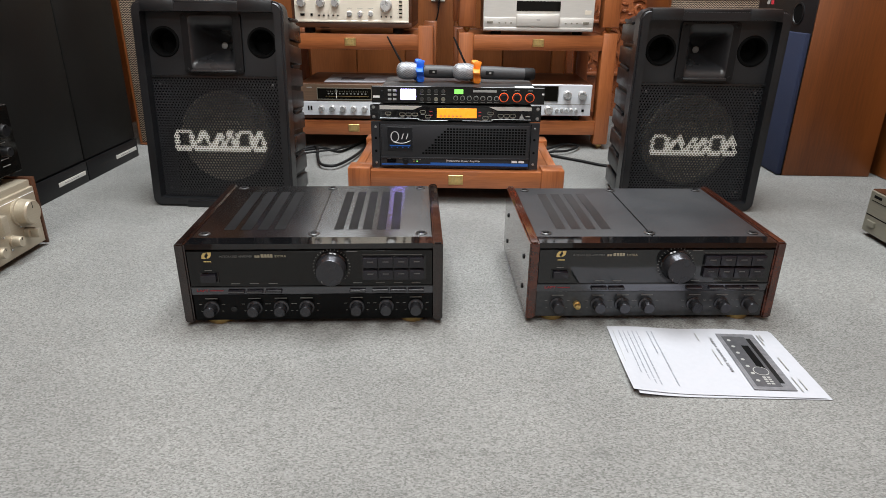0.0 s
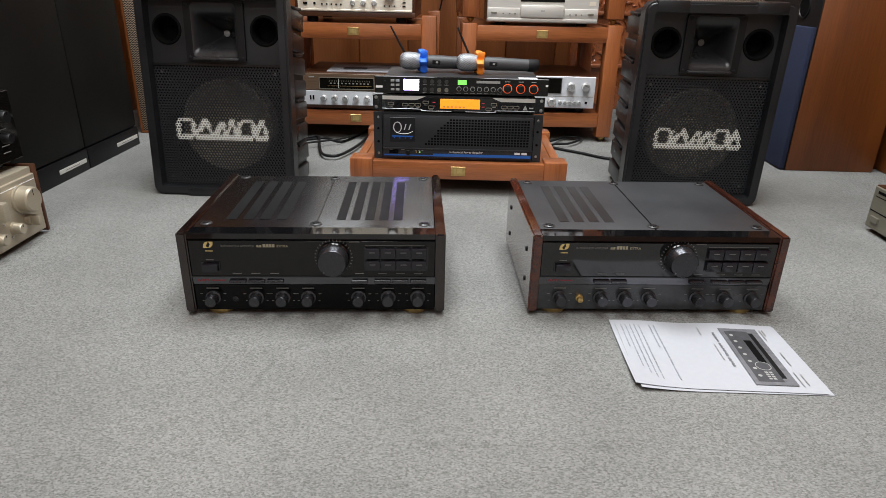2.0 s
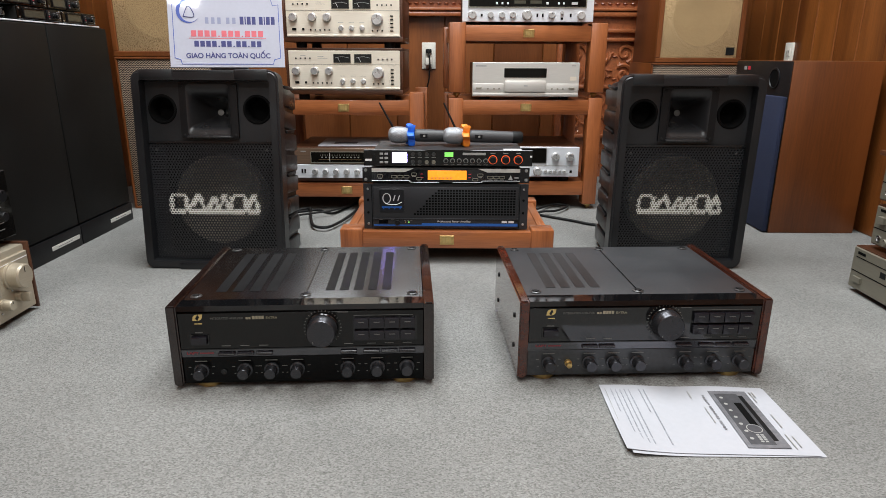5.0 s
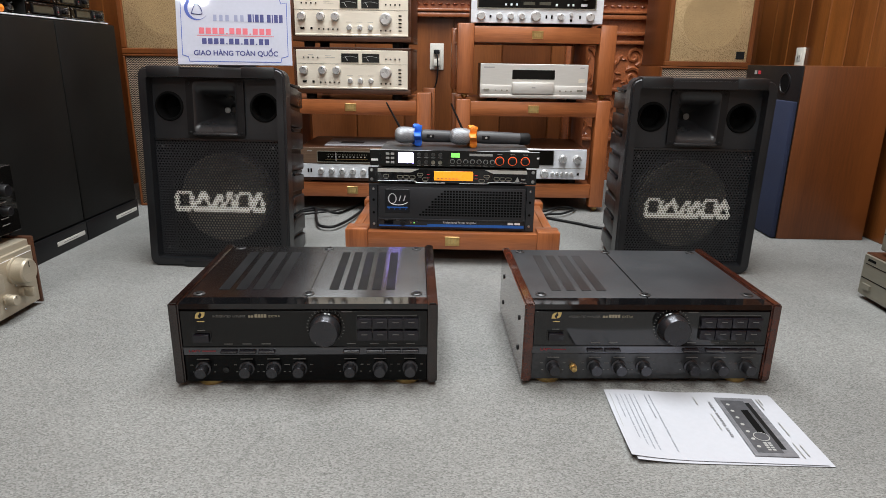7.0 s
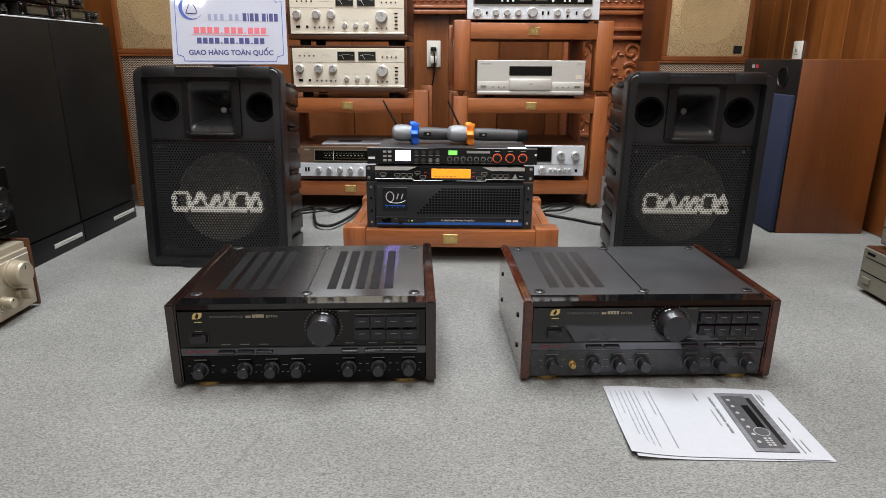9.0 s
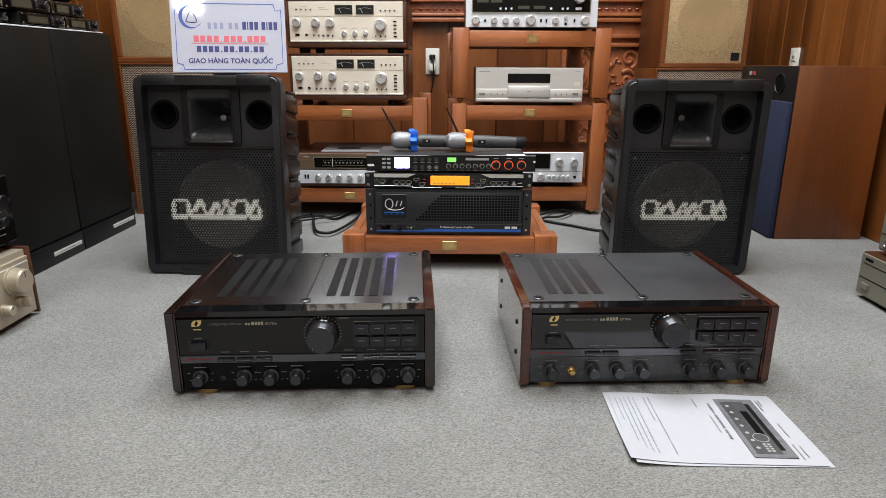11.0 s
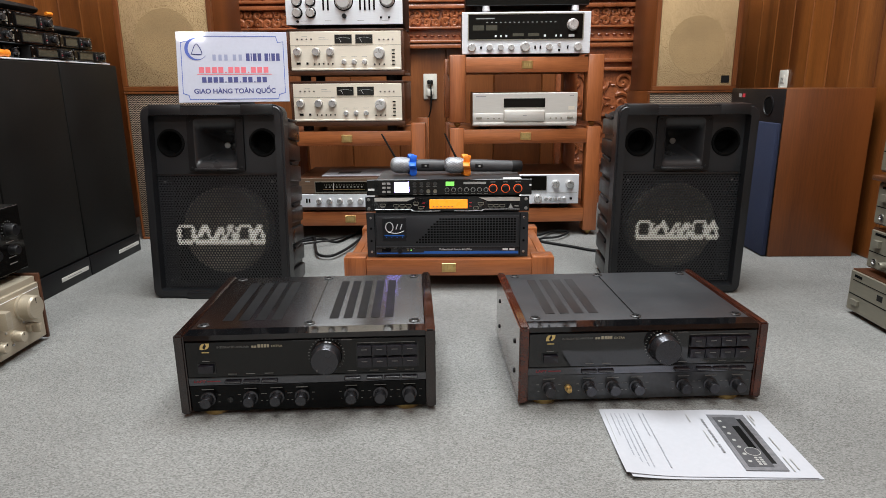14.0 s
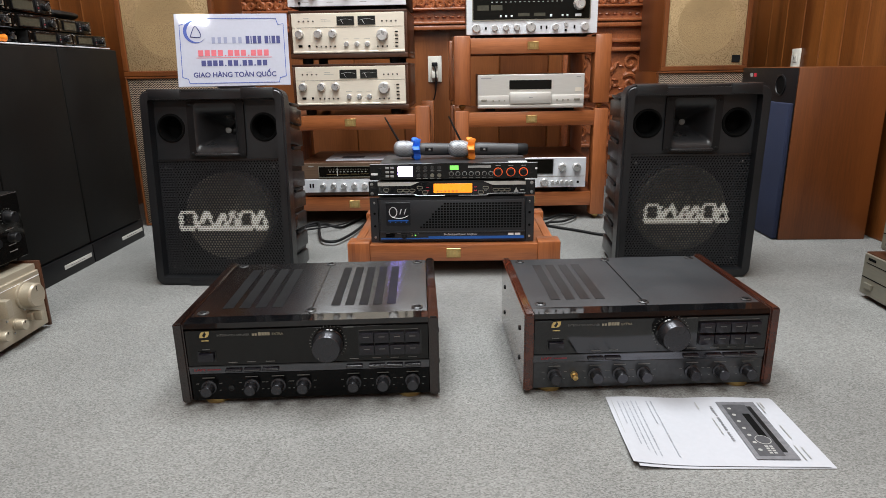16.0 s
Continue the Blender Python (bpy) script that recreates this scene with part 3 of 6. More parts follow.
# ---- racks ----
def plaque(parent, x, y, z):
    p = part("plaque", box(x - 0.021, x + 0.021, y - 0.002, y + 0.001, z - 0.014, z + 0.014, 0.001, seg=1), M_BRASS, parent, "engraved brass plaque")
    for k in (-1, 0, 1):
        part("engraving", box(x + 0.009 * k - 0.003, x + 0.009 * k + 0.003, y - 0.0026, y - 0.0015, z - 0.007, z + 0.007), M_GOLDPRINT, p)


def rack_module(parent, w, d, z_posts, shelves, post=0.055):
    """Posts at four corners and shelves: (top, bottom of the front rail)."""
    z0, z1 = z_posts
    for x in (-w / 2, w / 2 - post):
        for y in (0.0, d - post):
            part("post", box(x, x + post, y, y + post, z0, z1, 0.004), M_RACK_V, parent)
    for top, bot in shelves:
        for y in (0.004, d - 0.03):
            part("rail", box(-w / 2 + post, w / 2 - post, y, y + 0.026, bot, top, 0.002), M_RACK_H, parent)
        for x in (-w / 2 + 0.012, w / 2 - 0.038):
            part("side_rail", box(x, x + 0.026, post, d - post, bot, top, 0.002), M_RACK_D, parent)
        part("shelf", box(-w / 2 + 0.039, w / 2 - 0.039, 0.031, d - 0.031, top - 0.022, top - 0.0015), M_RACK_H, parent)
        plaque(parent, 0, 0.004, (top + bot) / 2)
    for x in (-w / 2 + post / 2, w / 2 - post / 2):
        for y in (post / 2, d - post / 2):
            part("spike", turned([(0.004, 0), (0.013, 0.012), (0.013, 0.016), (0.009, 0.02)], Matrix.Translation((x, y, z0 - 0.02)), 14), M_BRASS, parent, "brass cone foot")


RACK_L, RACK_R = (-0.391, 2.47), (0.303, 2.52)
lower = [(0.429, 0.374), (0.112, 0.058)]
r = thing("hifi_rack", pose(*RACK_L, 0), "reddish wooden hi-fi rack with brass plaques", "rack", "wooden hi-fi racks")
rack_module(r, 0.608, 0.46, (0.02, 0.459), lower)
r = thing("hifi_rack", pose(*RACK_R, 0, 0, 0, 3.0), "reddish wooden hi-fi rack with brass plaques", "rack", "wooden hi-fi racks")
rack_module(r, 0.594, 0.46, (0.02, 0.429 + 0.008), lower)
r = thing("hifi_rack", pose(*RACK_R, 0.437, 0, 0, 3.5), "upper reddish wooden rack module on brass spikes", "rack", "wooden hi-fi racks")
rack_module(r, 0.594, 0.46, (0.02, 0.272), [(0.263, 0.206)], 0.062)

# low stand
r = thing("amplifier_stand", pose(0.004, 1.815, 0), "low reddish wooden amplifier stand with brass plaque", "stand")
rack_module(r, 0.625, 0.46, (0.032, 0.105), [(0.097, 0.047)], 0.066)
for x in (-0.28, 0.28):
    for y in (0.033, 0.427):
        part("foot", turned([(0.02, 0), (0.022, 0.004), (0.022, 0.012), (0.014, 0.0145)], Matrix.Translation((x, y, 0)), 16), M_RUBBER, r)


# ---- black stage speakers ----
def inside(px, pz, poly):
    hit = False
    for (x0, z0), (x1, z1) in zip(poly, poly[1:] + poly[:1]):
        if (z0 > pz) != (z1 > pz) and px < (x1 - x0) * (pz - z0) / (z1 - z0) + x0:
            hit = not hit
    return hit


def perforated(w, z0, z1, y, pitch, marks):
    """A steel sheet with a hexagonal field of round holes; cells within marks take the second material."""
    verts, faces, mats = [], [], []
    rowh = pitch * math.sqrt(3) / 2
    nrow, ncol = int((z1 - z0) / rowh), int(w / pitch)
    for j in range(nrow):
        for i in range(ncol):
            cx = -w / 2 + (i + 0.5 + 0.5 * (j % 2) - 0.25) * pitch * w / (ncol * pitch)
            cz = z0 + (j + 0.5) * (z1 - z0) / nrow
            base = len(verts)
            for k in range(6):
                a = radians(30 + 60 * k)
                verts.append((cx + pitch * 0.585 * math.cos(a), y, cz + pitch * 0.585 * math.sin(a)))
            for k in range(6):
                a = radians(30 + 60 * k)
                verts.append((cx + pitch * 0.36 * math.cos(a), y, cz + pitch * 0.36 * math.sin(a)))
            for k in range(6):
                a = radians(30 + 60 * k)
                verts.append((cx + pitch * 0.36 * math.cos(a), y + 0.0025, cz + pitch * 0.36 * math.sin(a)))
            on = any(inside(cx, cz, m) for m in marks)
            for k in range(6):
                q = (k + 1) % 6
                faces.append((base + k, base + q, base + 6 + q, base + 6 + k))
                faces.append((base + 6 + k, base + 6 + q, base + 12 + q, base + 12 + k))
                mats += [1 if on else 0, 0]
    me = bpy.data.meshes.new("grille")
    me.from_pydata(verts, [], faces)
    me.polygons.foreach_set("material_index", mats)
    me.materials.append(M_GRILLE)
    me.materials.append(M_WHITEPAINT)
    return me


def stage_speaker(m, w, h, d, tilt, label, logo, px, hx):
    """Origin on the floor at the middle of the front; leans back by tilt degrees."""
    s = thing("stage_speaker", m, label, "loudspeaker", "black stage speakers")
    lean = pose(0, 0, 0, -tilt)

    def put(name, bm, material, label_=""):
        for v in bm.verts:
            p = lean @ v.co
            if p.z < 0.0:
                p.z = 0.0
            v.co = p
        return part(name, bm, material, s, label_)

    hw = w / 2
    # cabinet narrows slightly to the back
    bm = bmesh.new()
    outline = rounded(-hw + 0.012, hw - 0.012, 0.006, h - 0.008, 0.03)
    rear = rounded(-hw + 0.03, hw - 0.03, 0.006, h - 0.03, 0.03)
    a = [bm.verts.new((x, 0.035, z)) for x, z in outline]
    b = [bm.verts.new((x, d, z)) for x, z in rear]
    bm.faces.new(b)
    for i in range(len(a)):
        j = (i + 1) % len(a)
        bm.faces.new((a[i], a[j], b[j], b[i]))
    c = [bm.verts.new((x * 0.93, 0.15, z)) for x, z in outline]
    for i in range(len(a)):
        j = (i + 1) % len(a)
        bm.faces.new((a[j], a[i], c[i], c[j]))
    bm.faces.new(c[::-1])
    put("cabinet", bm, M_BLACK)
    # front bezel with stepped top
    bz = hoop(rounded(-hw, hw, 0.0, h, 0.026), rounded(-hw + 0.024, hw - 0.024, 0.024, h - 0.026, 0.006), 0.0, 0.05)
    bz.verts.index_update()
    k_ = len(bz.verts) // 4
    bmesh.ops.bevel(bz, geom=[e for e in bz.edges if all(k_ <= v.index < 2 * k_ for v in e.verts)], offset=0.006, segments=3, affect="EDGES")
    put("bezel", bz, M_BEZEL)
    for sx in (-1, 1):
        put("top_step", box(*sorted((sx * 0.084, sx * (hw - 0.027))), -0.0015, 0.056, h - 0.0245, h + 0.003, 0.003), M_BEZEL)
    put("top_bridge", box(-0.084, 0.084, 0.004, 0.056, h - 0.02, h + 0.001, 0.003), M_BLACK)
    put("foot_bar", box(-hw + 0.1, hw - 0.1, -0.006, 0.05, 0.0, 0.02, 0.004), M_BEZEL)
    # ribs down each side
    for sx in (-1, 1):
        for q in range(8):
            z = 0.02 + q * (h - 0.05) / 8
            hh = (h - 0.05) / 8
            taper = 0.016
            bm = box(-0.009, 0.009, 0.055, d - 0.012, z + 0.004, z + hh - 0.010, 0.004)
            for v in bm.verts:
                back = (v.co.y - 0.055) / (d - 0.067)
                v.co.x = sx * (hw - 0.012 - back * taper + v.co.x)
                v.co.z -= 0.012 * back
            put("side_rib", bm, M_BEZEL)
            if q % 2:
                bm = box(-0.004, 0.004, 0.09, d - 0.06, z + hh - 0.014, z + hh - 0.005, 0.002)
                for v in bm.verts:
                    back = (v.co.y - 0.055) / (d - 0.067)
                    v.co.x = sx * (hw - 0.004 - back * taper + v.co.x)
                put("handle_slot", bm, M_BLACK)
    zg = h * 0.652
    iw = hw - 0.024
    # baffle above the grille, with two ports and a horn
    pr, pz = 0.0345, h - 0.103
    seg = 32
    hz0, hz1 = zg + 0.010, h - 0.031
    zc = (hz0 + hz1) / 2 - 0.004
    mouth = rounded(-hx + 0.008, hx - 0.008, hz0 + 0.006, hz1 - 0.004, 0.012)
    one = bmesh.new()
    rims = []
    for pts in [[(-iw, zg), (iw, zg), (iw, h - 0.026), (-iw, h - 0.026)], mouth] + [[(x + pr * math.cos(2 * math.pi * i / seg), pz + pr * math.sin(2 * math.pi * i / seg)) for i in range(seg)] for x in (-px, px)]:
        vs = [one.verts.new((x, 0.034, z)) for x, z in pts]
        rims.append([one.edges.new((vs[i], vs[(i + 1) % len(vs)])) for i in range(len(vs))])
    bmesh.ops.triangle_fill(one, use_beauty=True, edges=[e for r_ in rims for e in r_], normal=(0, -1, 0))
    put("baffle", one, M_BAFFLE)
    for x in (-px, px):
        one = bmesh.new()
        prof = [(pr + 0.006, 0.034), (pr + 0.004, 0.031), (pr, 0.0305), (pr - 0.002, 0.034), (pr - 0.003, 0.085), (0.012, 0.09), (0.002, 0.09)]
        rings = [[one.verts.new((x + rr * math.cos(2 * math.pi * i / seg), yy, pz + rr * math.sin(2 * math.pi * i / seg))) for i in range(seg)] for rr, yy in prof]
        for p, q in zip(rings, rings[1:]):
            for i in range(seg):
                j = (i + 1) % seg
                one.faces.new((p[i], p[j], q[j], q[i]))
        put("port", one, M_DARK, "deep round bass port")
    # horn: plate, flare and throat
    put("horn_plate", hoop(rounded(-hx - 0.012, hx + 0.012, hz0, hz1, 0.006), mouth, 0.024, 0.0345), M_BLACK)
    one = bmesh.new()
    rings = []
    for sx_, sz_, y in ((1.0, 1.0, 0.022), (0.97, 0.86, 0.023), (0.92, 0.74, 0.027), (0.84, 0.63, 0.036), (0.74, 0.56, 0.056), (0.62, 0.48, 0.080), (0.45, 0.34, 0.105), (0.14, 0.11, 0.122)):
        rings.append([one.verts.new((x * sx_, y, zc + (z - zc) * sz_)) for x, z in mouth])
    for p, q in zip(rings, rings[1:]):
        for i in range(len(p)):
            j = (i + 1) % len(p)
            one.faces.new((p[i], p[j], q[j], q[i]))
    one.faces.new(rings[-1])
    put("horn_flare", one, M_HORN)
    put("horn_lip", box(-hx + 0.006, hx - 0.006, 0.014, 0.03, hz0 + 0.001, hz0 + 0.008, 0.003), M_HORN)
    put("throat", turned([(0.008, 0), (0.009, 0.003), (0.006, 0.005), (0.002, 0.0055)], at_front(0, 0.121, zc), 16), M_GREYPRINT, "pale horn throat")
    for x in (-hx - 0.003, hx + 0.003):
        for z in (hz0 + 0.008, hz1 - 0.009):
            put("screw", turned([(0.0045, 0), (0.0045, 0.002), (0.002, 0.003)], at_front(x, 0.0242, z), 10), M_RUBBER)
    # woofer seen through the grille
    put("woofer_board", box(-iw, iw, 0.127, 0.133, 0.024, zg), M_DARK)
    put("woofer", turned([(0.128, -0.052), (0.128, 0.006), (0.121, 0.010), (0.113, 0.002), (0.046, -0.036), (0.043, -0.028), (0.024, -0.018), (0.004, -0.015)], at_front(0, 0.074, zg * 0.535), 48), M_CONE, "tan woofer cone behind the grille")
    # pale marks on the grille in place of a brand name
    z0, z1, (x0, x1) = 0.158, 0.214, logo
    u = (x1 - x0) / 5.6

    def P(*pts):
        return [(x0 + a * u, z0 + b * (z1 - z0)) for a, b in pts]

    def band(pts, wide):
        """Thin strokes from point to point, as quads."""
        out = []
        for (a0, b0), (a1, b1) in zip(pts, pts[1:]):
            dx, dz = (a1 - a0) * u, (b1 - b0) * (z1 - z0)
            ln = math.hypot(dx, dz)
            nx_, nz_ = -dz / ln * wide / 2, dx / ln * wide / 2
            p0, p1 = P((a0, b0))[0], P((a1, b1))[0]
            out.append([(p0[0] + nx_, p0[1] + nz_), (p1[0] + nx_, p1[1] + nz_), (p1[0] - nx_, p1[1] - nz_), (p0[0] - nx_, p0[1] - nz_)])
        return out

    wide = 0.0105
    marks = []
    for a0, a1, slant in ((0.0, 0.95, 0.0), (3.75, 4.6, 0.12)):
        marks += band([(a0, 0.08), (a0 + slant, 0.92), (a1 + slant, 0.92), (a1, 0.08), (a0, 0.08)], wide)
    for a0, a1 in ((1.0, 2.2), (2.25, 3.0), (2.9, 3.65), (4.7, 5.55)):
        marks += band([(a0, 0.08), ((a0 + a1) / 2 + 0.12, 0.92), (a1, 0.08), (a0, 0.08)], wide)
    me = perforated(2 * iw, 0.026, zg - 0.002, 0.028, 0.0083, marks)
    me.transform(lean)
    g = new("grille", me)
    g.parent = s
    tagged(g, "black perforated steel grille with pale markings", kind="stuff")
    put("grille_edge", box(-iw, iw, 0.024, 0.034, zg - 0.004, zg + 0.002), M_SATIN)
    for x in (-iw + 0.022, iw - 0.022):
        for z in (0.05, zg - 0.022):
            put("screw", turned([(0.004, 0), (0.004, 0.002), (0.002, 0.003)], at_front(x, 0.0275, z), 10), M_RINGM)
    return s


stage_speaker(pose(-0.658, 1.752, 0, 0, 0, -0.6), 0.404, 0.552, 0.27, 5.1, "black plastic stage speaker with horn and perforated grille, sign on top", (-0.126, 0.128), 0.133, 0.0685)
stage_speaker(pose(0.6625, 1.787, 0, 0, 0, -0.5), 0.385, 0.541, 0.28, -1.0, "black plastic stage speaker with horn and perforated grille", (-0.1095, 0.1245), 0.1205, 0.0640)


# ---- the two integrated amplifiers ----
def amplifier(m, w, h, d, wood, top, vents, jack_gold, label, face_u, knob_x, button_x, keys):
    """Origin on the floor at the middle of the front."""
    a = thing("integrated_amplifier", m, label, "amplifier", "black integrated amplifiers")
    dusty = top is M_SATIN_DUSTY
    hw, t, f = w / 2, 0.018, 0.010
    part("chassis", box(-hw + t, hw - t, 0.012, d - 0.012, f, h - 0.006, 0.002), M_SATIN, a)
    for sx in (-1, 1):
        pts = [(0.0, f - 0.002), (0.0, h + 0.001), (d, h + 0.001), (d, f - 0.002)]
        one = bmesh.new()
        lo = [one.verts.new((sx * (hw - t), y, z)) for y, z in pts]
        hi = [one.verts.new((sx * hw, y, z)) for y, z in pts]
        one.faces.new(lo), one.faces.new(hi[::-1])
        for i in range(4):
            j = (i + 1) % 4
            one.faces.new((lo[i], lo[j], hi[j], hi[i]))
        bmesh.ops.recalc_face_normals(one, faces=one.faces[:])
        bmesh.ops.bevel(one, geom=one.edges[:], offset=0.003, segments=2, affect="EDGES")
        side = part("side_panel", one, wood, a, "lacquered wooden side panel")
        for y in (0.06, d - 0.06):
            for z in (0.05, h - 0.05):
                part("screw", turned([(0.005, 0), (0.005, 0.002), (0.003, 0.0025)], Matrix.Translation((sx * hw, y, z)) @ Matrix.Rotation(radians(90 * sx), 4, "Y"), 12), M_RUBBER, side)
    iw = hw - t - 0.0005
    zt = h - 0.002
    cover = box(-iw, iw, 0.038, d - 0.008, h - 0.006, zt, 0.0015)
    brush = cover.loops.layers.uv.new("brush")
    for f_ in cover.faces:
        for lp in f_.loops:
            lp[brush].uv = (lp.vert.co.x, lp.vert.co.y)
    part("top_cover", cover, top, a, "black sheet-metal top cover")
    # glossy lip between cover and face
    one = bmesh.new()
    pts = [(0.002, h - 0.010), (0.004, h - 0.0009), (0.036, h - 0.0008), (0.037, h - 0.006), (0.012, h - 0.02)]
    lo = [one.verts.new((-iw, y, z)) for y, z in pts]
    hi = [one.verts.new((iw, y, z)) for y, z in pts]
    one.faces.new(lo), one.faces.new(hi[::-1])
    for i in range(5):
        j = (i + 1) % 5
        one.faces.new((lo[i], lo[j], hi[j], hi[i]))
    part("top_lip", one, M_GLOSS, a, "glossy black front lip")
    for xa, xb, n in vents:
        step = (xb - xa) / n
        for k in range(n):
            x = xa + (k + 0.18) * step
            part("vent", box(x, x + step * 0.64, 0.078, d - 0.055, zt - 0.001, zt + 0.0007), M_VENTDUST if dusty else M_VENT, a)
    part("seam", box(-0.0012, 0.0012, 0.04, d - 0.01, zt - 0.001, zt + 0.0012), M_SATIN, a)
    for x in (-iw + 0.0195, 0.0, iw - 0.0195):
        for y in (0.056, d - 0.026):
            s = part("cover_screw", turned([(0.0105, 0), (0.0105, 0.0015), (0.007, 0.0028), (0.0066, 0.0012), (0.001, 0.0012)], Matrix.Translation((x, y, zt)), 20), M_RINGM, a, "recessed screw with washer")
            part("screw_head", turned([(0.0052, 0), (0.0052, 0.0026), (0.002, 0.003)], Matrix.Translation((x, y, zt + 0.001)), 12), M_RUBBER, s)
    # face: upper glass, sloping strip, lower panel
    zs = 0.0795
    face = part("face_panel", box(-iw, iw, 0.004, 0.012, zs + 0.001, h - 0.014, 0.001, seg=1), M_FACE_DUSTY if dusty else M_FACE, a, "black glass upper face")
    low = part("lower_panel", box(-iw, iw, 0.006, 0.012, f + 0.001, zs - 0.016, 0.001, seg=1), M_LOWER_SHEEN if dusty else M_LOWER, a)
    one = bmesh.new()
    pts = [(0.004, zs), (0.012, zs), (0.012, zs - 0.0155), (0.0055, zs - 0.0155)]
    lo = [one.verts.new((-iw, y, z)) for y, z in pts]
    hi = [one.verts.new((iw, y, z)) for y, z in pts]
    one.faces.new(lo), one.faces.new(hi[::-1])
    for i in range(4):
        j = (i + 1) % 4
        one.faces.new((lo[i], lo[j], hi[j], hi[i]))
    part("strip", one, M_STRIP, a, "shiny strip across the face")
    part("strip_edge", box(-iw, iw, 0.0025, 0.006, zs - 0.0008, zs + 0.0012), M_SATIN, a)

    # big volume knob
    vx, vz = 0.0365, 0.1185
    collar = part("volume_dial", turned([(0.0288, 0), (0.0288, 0.004), (0.0272, 0.006)], at_front(vx, 0.004, vz), 40), M_GLOSS, a)
    for k in range(25):
        w2 = radians(225 - k * 11.25)
        part("tick", box(-0.0005, 0.0005, -0.0006, 0.0004, 0.0, 0.0028), M_CAPTION, collar).matrix_basis = Matrix.Translation((vx + 0.0312 * math.cos(w2), 0.0038, vz + 0.0312 * math.sin(w2))) @ Matrix.Rotation(math.pi / 2 - w2, 4, "Y")
    ridged = bmesh.new()
    n = 72
    rings = []
    for y, rr, amp in ((-0.002, 0.0262, 0.6), (-0.014, 0.0262, 0.6), (-0.0155, 0.0256, 0.0), (-0.025, 0.0254, 0.0), (-0.027, 0.0241, 0.0)):
        rings.append([ridged.verts.new((vx + (rr + 0.0012 * amp * (i % 2)) * math.cos(2 * math.pi * i / n), y, vz + (rr + 0.0012 * amp * (i % 2)) * math.sin(2 * math.pi * i / n))) for i in range(n)])
    for p, q in zip(rings, rings[1:]):
        for i in range(n):
            j = (i + 1) % n
            ridged.faces.new((p[i], p[j], q[j], q[i]))
    ridged.faces.new(rings[-1])
    kn = part("volume_knob", ridged, M_KNOBCAP, a, "large ribbed black volume knob")
    part("pointer", box(vx - 0.015, vx - 0.0135, -0.0278, -0.0265, vz - 0.018, vz - 0.0145), M_CAPTION, kn)
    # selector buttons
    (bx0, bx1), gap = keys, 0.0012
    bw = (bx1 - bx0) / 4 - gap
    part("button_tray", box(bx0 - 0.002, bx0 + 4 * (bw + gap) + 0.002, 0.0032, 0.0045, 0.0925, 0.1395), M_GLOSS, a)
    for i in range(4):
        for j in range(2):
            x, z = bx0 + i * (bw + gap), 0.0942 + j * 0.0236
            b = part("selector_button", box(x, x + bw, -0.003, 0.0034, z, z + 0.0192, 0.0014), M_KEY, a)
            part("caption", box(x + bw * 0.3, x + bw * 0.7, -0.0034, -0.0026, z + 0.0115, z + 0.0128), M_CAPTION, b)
    # pale bar painted along the button tops as their edge highlight
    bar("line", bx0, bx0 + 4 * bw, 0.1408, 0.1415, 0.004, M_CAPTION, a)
    # power button
    px = face_u + 0.0005
    b = part("power_button", box(px - 0.0135, px + 0.0135, -0.004, 0.0045, 0.0915, 0.1065, 0.0015), M_KEY, a)
    part("surround", hoop(rounded(px - 0.0165, px + 0.0165, 0.0885, 0.1095, 0.002), rounded(px - 0.014, px + 0.014, 0.091, 0.107, 0.002), 0.0025, 0.0045), M_GLOSS, b)
    bar("caption", px - 0.007, px + 0.006, 0.112, 0.1133, 0.004, M_CAPTION, a)
    # emblem: two slanted gold shapes
    ex, ez = face_u, h - 0.0225
    def small(pts):
        return [(ex + (x - ex) * 0.85, ez + (z - ez) * 0.82) for x, z in pts]

    e = part("emblem", plate(small([(ex - 0.0105, ez - 0.007), (ex - 0.0095, ez + 0.001), (ex - 0.006, ez + 0.006), (ex + 0.0005, ez + 0.0075), (ex - 0.002, ez + 0.002), (ex - 0.0045, ez - 0.001), (ex - 0.0035, ez - 0.0045), (ex - 0.0005, ez - 0.007)]), 0.0033, 0.0045), M_GOLDPRINT, a, "gold emblem")
    part("stroke", plate(small([(ex + 0.0015, ez + 0.0075), (ex + 0.0105, ez + 0.0075), (ex + 0.0095, ez - 0.0005), (ex + 0.006, ez - 0.005), (ex + 0.0003, ez - 0.007), (ex + 0.0022, ez - 0.002), (ex + 0.0042, ez + 0.001)]), 0.0033, 0.0045), M_GOLDPRINT, e)
    bar("caption", ex - 0.006, ex + 0.007, ez - 0.0125, ez - 0.0108, 0.004, M_GOLDPRINT, a)
    tx, tz = face_u + 0.022, h - 0.0245
    words("lettering", "INTEGRATED AMPLIFIER", 0.0055, M_CAPTION, a, at_front(tx + 0.029, 0.0033, tz), 0.058)
    for x0, x1, hh in ((0.0625, 0.0662, 0.004), (0.0674, 0.0711, 0.004), (0.0735, 0.0785, 0.006), (0.0798, 0.0838, 0.006), (0.085, 0.089, 0.006), (0.0902, 0.0942, 0.006)):
        bar("model_mark", tx + x0, tx + x1, tz - 0.0022, tz - 0.0022 + hh, 0.004, M_FAINTGOLD, a)
    words("lettering", "EXTRA", 0.0062, M_FAINTGOLD, a, at_front(tx + 0.108, 0.0033, tz), 0.020)
    bar("caption", vx + 0.028, vx + 0.047, h - 0.0165, h - 0.0153, 0.004, M_CAPTION, a)
